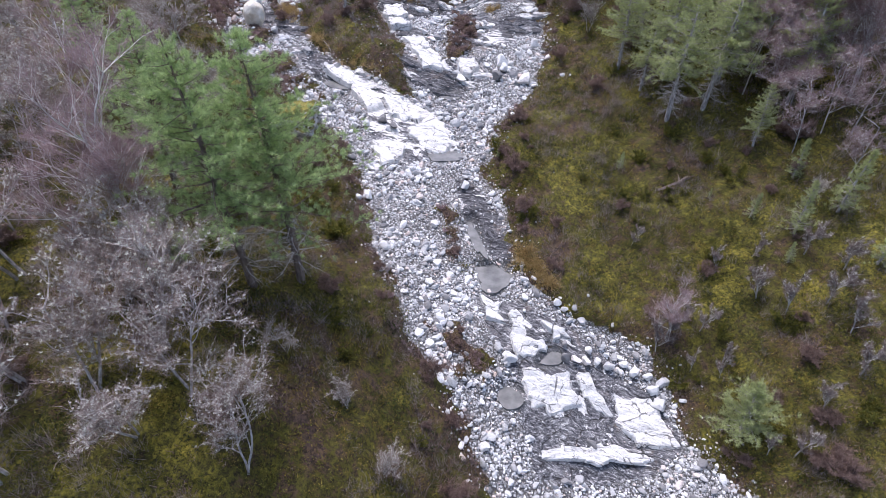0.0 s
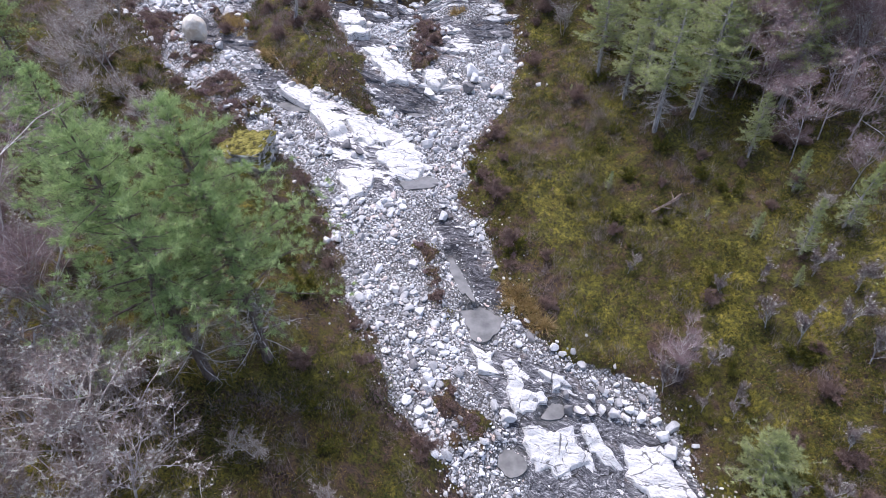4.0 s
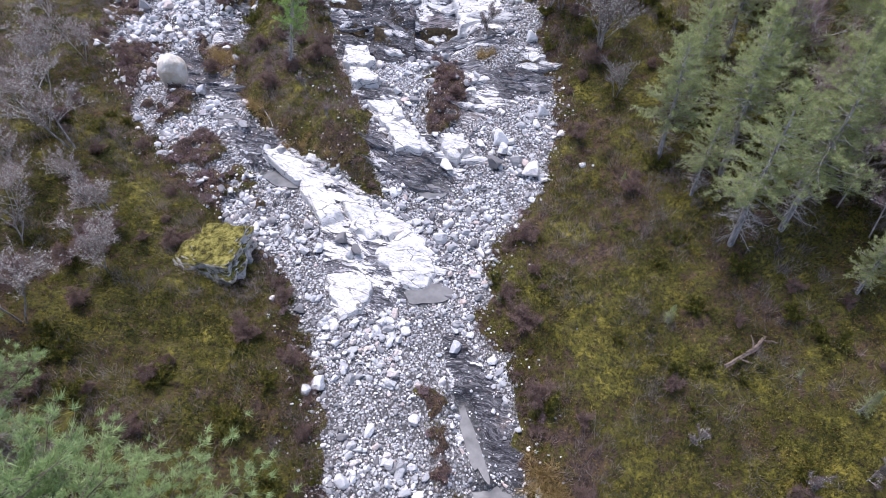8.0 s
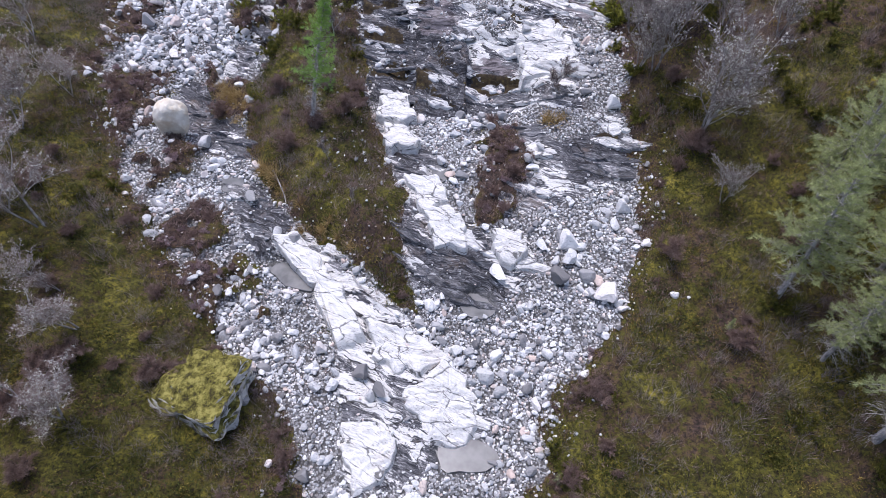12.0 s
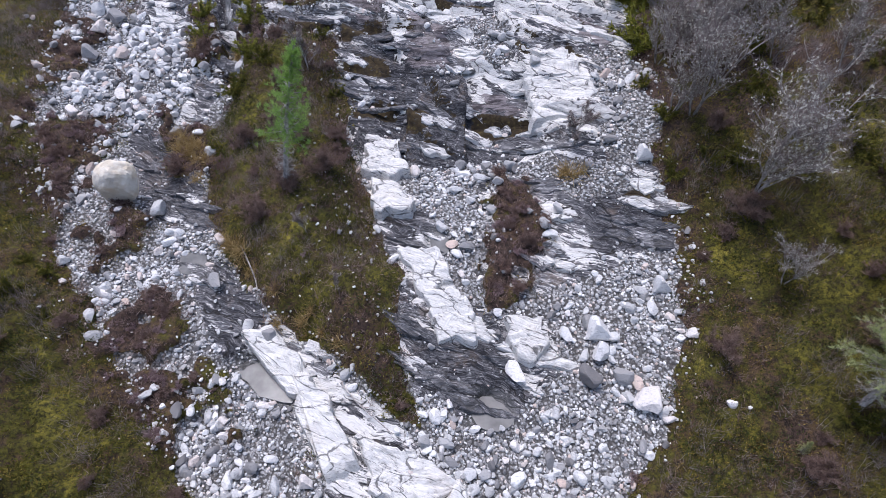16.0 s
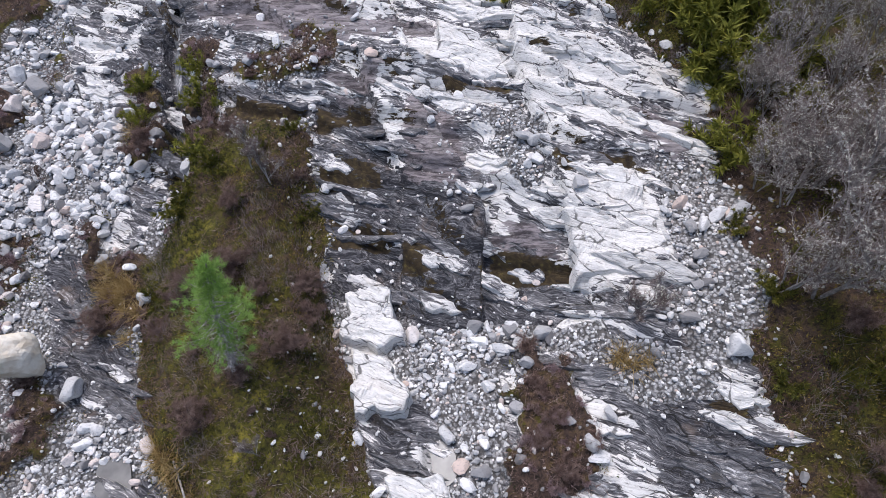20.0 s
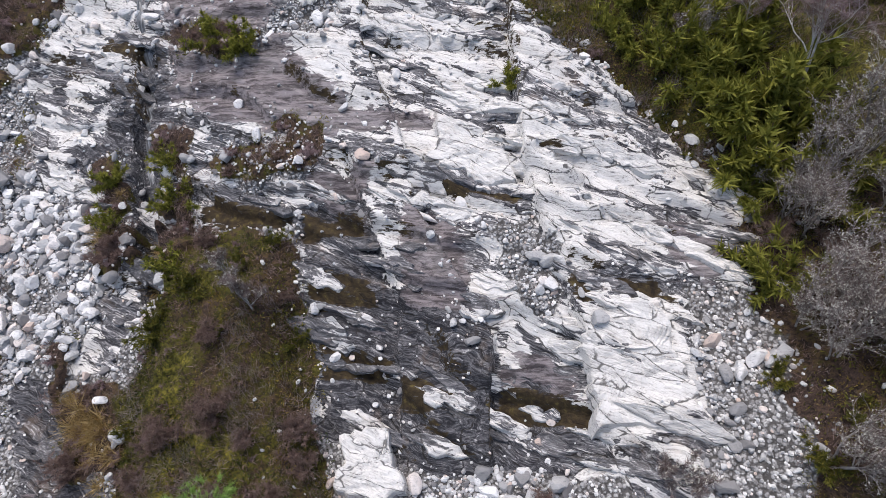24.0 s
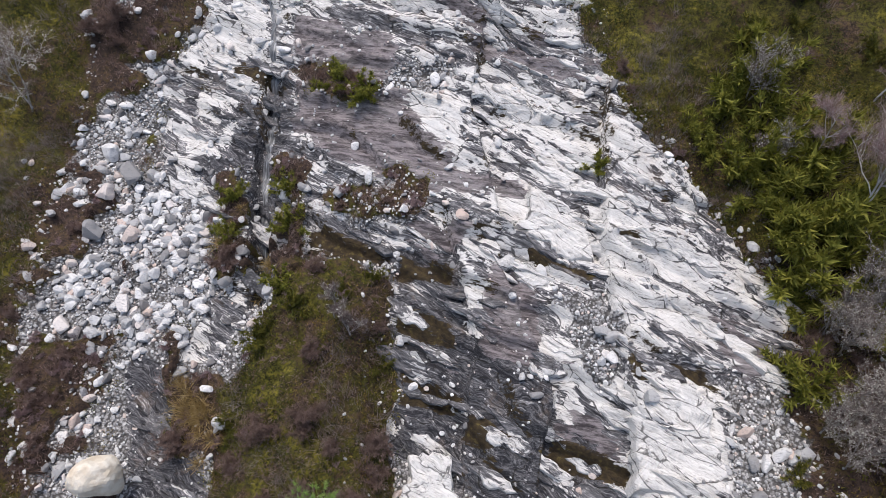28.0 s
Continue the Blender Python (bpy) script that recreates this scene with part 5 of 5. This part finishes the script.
plant(bright, [(3.6, 56.0, 1.4), (4.4, 55.2, 1.5), (5.5, 54.7, 1.8), (6.0, 53.7, 1.6), (6.8, 52.7, 2.0), (7.2, 51.8, 1.8), (7.6, 50.9, 2.0), (7.1, 50.2, 1.3), (7.3, 47.3, 1.6), (5.0, 57.0, 1.8),
               (6.3, 55.7, 2.0), (7.8, 52.9, 2.2), (8.8, 51.9, 2.0), (8.9, 49.7, 1.8), (6.9, 54.4, 1.8), (8.2, 54.6, 2.2), (5.8, 58.2, 2.0), (0.3, 54.1, 0.7), (-8.8, 55.8, 1.0), (-10.2, 56.4, 1.0),
               (-11.2, 52.2, 0.9), (-10.6, 50.6, 0.9), (-10.3, 48.4, 0.9), (-13.3, 51.8, 0.8), (-13.0, 50.2, 0.8)], 44, "yellow-green bushes")


# fallen wood
wood = empty_lists()
r = np.random.default_rng(5)
line, way = bent(wood, np.array([0, 0, 0.15]), np.array([1.0, 0.55, 0.1]), 2.9, 0.07, 0.10, 8, r, 0.12)
for q, d in ((line[4], (0.3, 0.9, 0.5)), (line[6], (0.9, -0.5, 0.5)), (line[7], (0.2, 0.8, 0.9)), (line[2], (0.5, -0.8, 0.2))):
    bent(wood, q, np.array(d), 0.7, 0.045, 0.02, 4, r, 0.2)
log = tagged(new("fallen_log", finish("fallen_log", wood, PINE_BARK)), "broken weathered log lying on the heath", "log")
log.location = (11.6, 22.65, ground_at(12.4, 23.3) + 0.1)
for x, y, a, length in ((-13.3, 14.5, -72, 7.5), (-13.5, 13.7, -70, 8.0), (-4.6, 33.7, -50, 2.6), (-8.9, 38.7, -58, 2.2)):
    wood = empty_lists()
    bent(wood, np.zeros(3), np.array([math.cos(radians(a)), math.sin(radians(a)), -0.1]), length, 0.035, 0.015, 9, r, 0.05)
    stick = tagged(new("fallen_branch", finish("fallen_branch", wood, GREY_BARK)), "long bare fallen branch lying on the ground", "branch", "fallen branches")
    stick.location = (x, y, ground_at(x, y) + 0.16)


# ---- ground cover ----
def cover_points(n, seed, tone, box=(-27, 24, 4, 70)):
    """Places on turf where one plant prevails."""
    r = np.random.default_rng(seed)
    x, y = r.uniform(box[0], box[1], n), r.uniform(box[2], box[3], n)
    bed, island, rock, patch, scree, turf = masks(x, y)
    keep = r.uniform(size=n) < turf * tone(x, y, island, patch)
    x, y = x[keep], y[keep]
    return np.c_[x, y, height(x, y)], r


def many_blades(pts, count, length, width, spread, r, lift=1.0, dome=0.09):
    """Tufts of thin triangles at all the points at once; dome: how wide a tuft is."""
    n = len(pts) * count
    size = np.repeat(r.uniform(0.6, 1.4, len(pts)), count)[:, None]
    off = np.clip(r.normal(0, 1, (n, 3)), -2, 2) * (dome, dome, 0.02) * size
    off[:, 2] += np.maximum(0, dome * 1.1 - np.hypot(off[:, 0], off[:, 1]) * 0.55) * r.uniform(0.3, 1.0, n) * (dome > 0.1)
    base = np.repeat(pts, count, 0) + off
    w = np.array([0, 0, lift]) + r.normal(0, spread, (n, 3))
    w[:, 2] = np.abs(w[:, 2])
    w /= np.linalg.norm(w, axis=1)[:, None]
    s = np.cross(w, r.normal(size=(n, 3)))
    s /= np.linalg.norm(s, axis=1)[:, None] + 1e-9
    tip = base + w * length * size * r.uniform(0.5, 1.2, (n, 1))
    verts = np.stack([base - s * width * size, base + s * width * size, tip], 1).reshape(-1, 3)
    return verts, np.arange(n * 3).reshape(-1, 3)


def cover(name, n, seed, tone, material, label, count, length, width, spread, lift=1.0, dome=0.09):
    pts, r = cover_points(n, seed, tone)
    return tagged(new(name, mesh_of(name, *many_blades(pts, count, length, width, spread, r, lift, dome), material)), label, name.replace("_", " "), kind="stuff")


def zone(seed, scale, a, b):
    return lambda x, y, island, patch: step(a, b, fbm(x * scale, y * scale, seed)) * (1 - patch)


def near_bed(x, y, island, patch):
    out = np.maximum(LEFT(y) - x, x - RIGHT(y))
    return np.clip(np.maximum(np.exp(-np.maximum(out, 0) / 1.2) * 0.9, patch) + 0.35 * step(0.0, 0.2, fbm(x * 0.4, y * 0.4, 95)) + 0.25 * island, 0, 1)


cover("bilberry", 26000, 111, zone(93, 0.3, -0.12, 0.08), BERRY, "low green bilberry shrubs on the heath", 34, 0.10, 0.02, 0.9, 1.0, 0.16)
cover("moss", 26000, 112, zone(94, 0.35, -0.10, 0.10), MOSS, "yellow-brown moss and withered grass", 30, 0.08, 0.014, 0.9, 1.0, 0.15)
cover("heather", 26000, 113, near_bed, HEATHER, "dark brown leafless heather", 32, 0.2, 0.009, 0.7, 1.0, 0.14)
cover("dwarf_birch", 16000, 114, zone(96, 0.45, -0.08, 0.12), DWARF, "thin leafless grey-brown twigs standing in the heath", 34, 0.55, 0.005, 0.55, 1.0, 0.13)
cover("dark_crowberry", 28000, 115, zone(97, 0.55, -0.02, 0.07), CROW, "dark green crowberry cushions", 36, 0.08, 0.02, 1.0, 1.0, 0.2)


def tussock(seed):
    r = np.random.default_rng(seed)
    out = empty_lists()
    blades(out, np.zeros(3), UP * 0.6, 130, 0.6, 0.012, r, 0.8)
    return tagged(new("grass_tussock", finish("grass_tussock", out, STRAW)), "tussock of long straw-coloured withered grass", "grass")


tufts = [tussock(k) for k in (1, 2, 3)]
spots = []
r = np.random.default_rng(17)
for (ax, ay), (bx, by), n in (((4.0, 20.0), (5.5, 17.6), 34), ((-13.3, 45.3), (-11.5, 42.8), 30), ((-7.7, 37.1), (-10.0, 39.6), 9), ((-4.5, 34.3), (-7.0, 36.6), 8), ((3.3, 42.6), (4.1, 40.7), 5), ((-13.4, 52.0), (-13.1, 48.6), 5), ((-11.3, 51.7), (-11.4, 47.8), 5)):
    for t in r.uniform(size=n):
        spots.append((ax + (bx - ax) * t + r.normal(0, 0.3), ay + (by - ay) * t + r.normal(0, 0.3), r.uniform(0.7, 1.3)))
plant(tufts, spots, 18, "tussocks of withered grass")
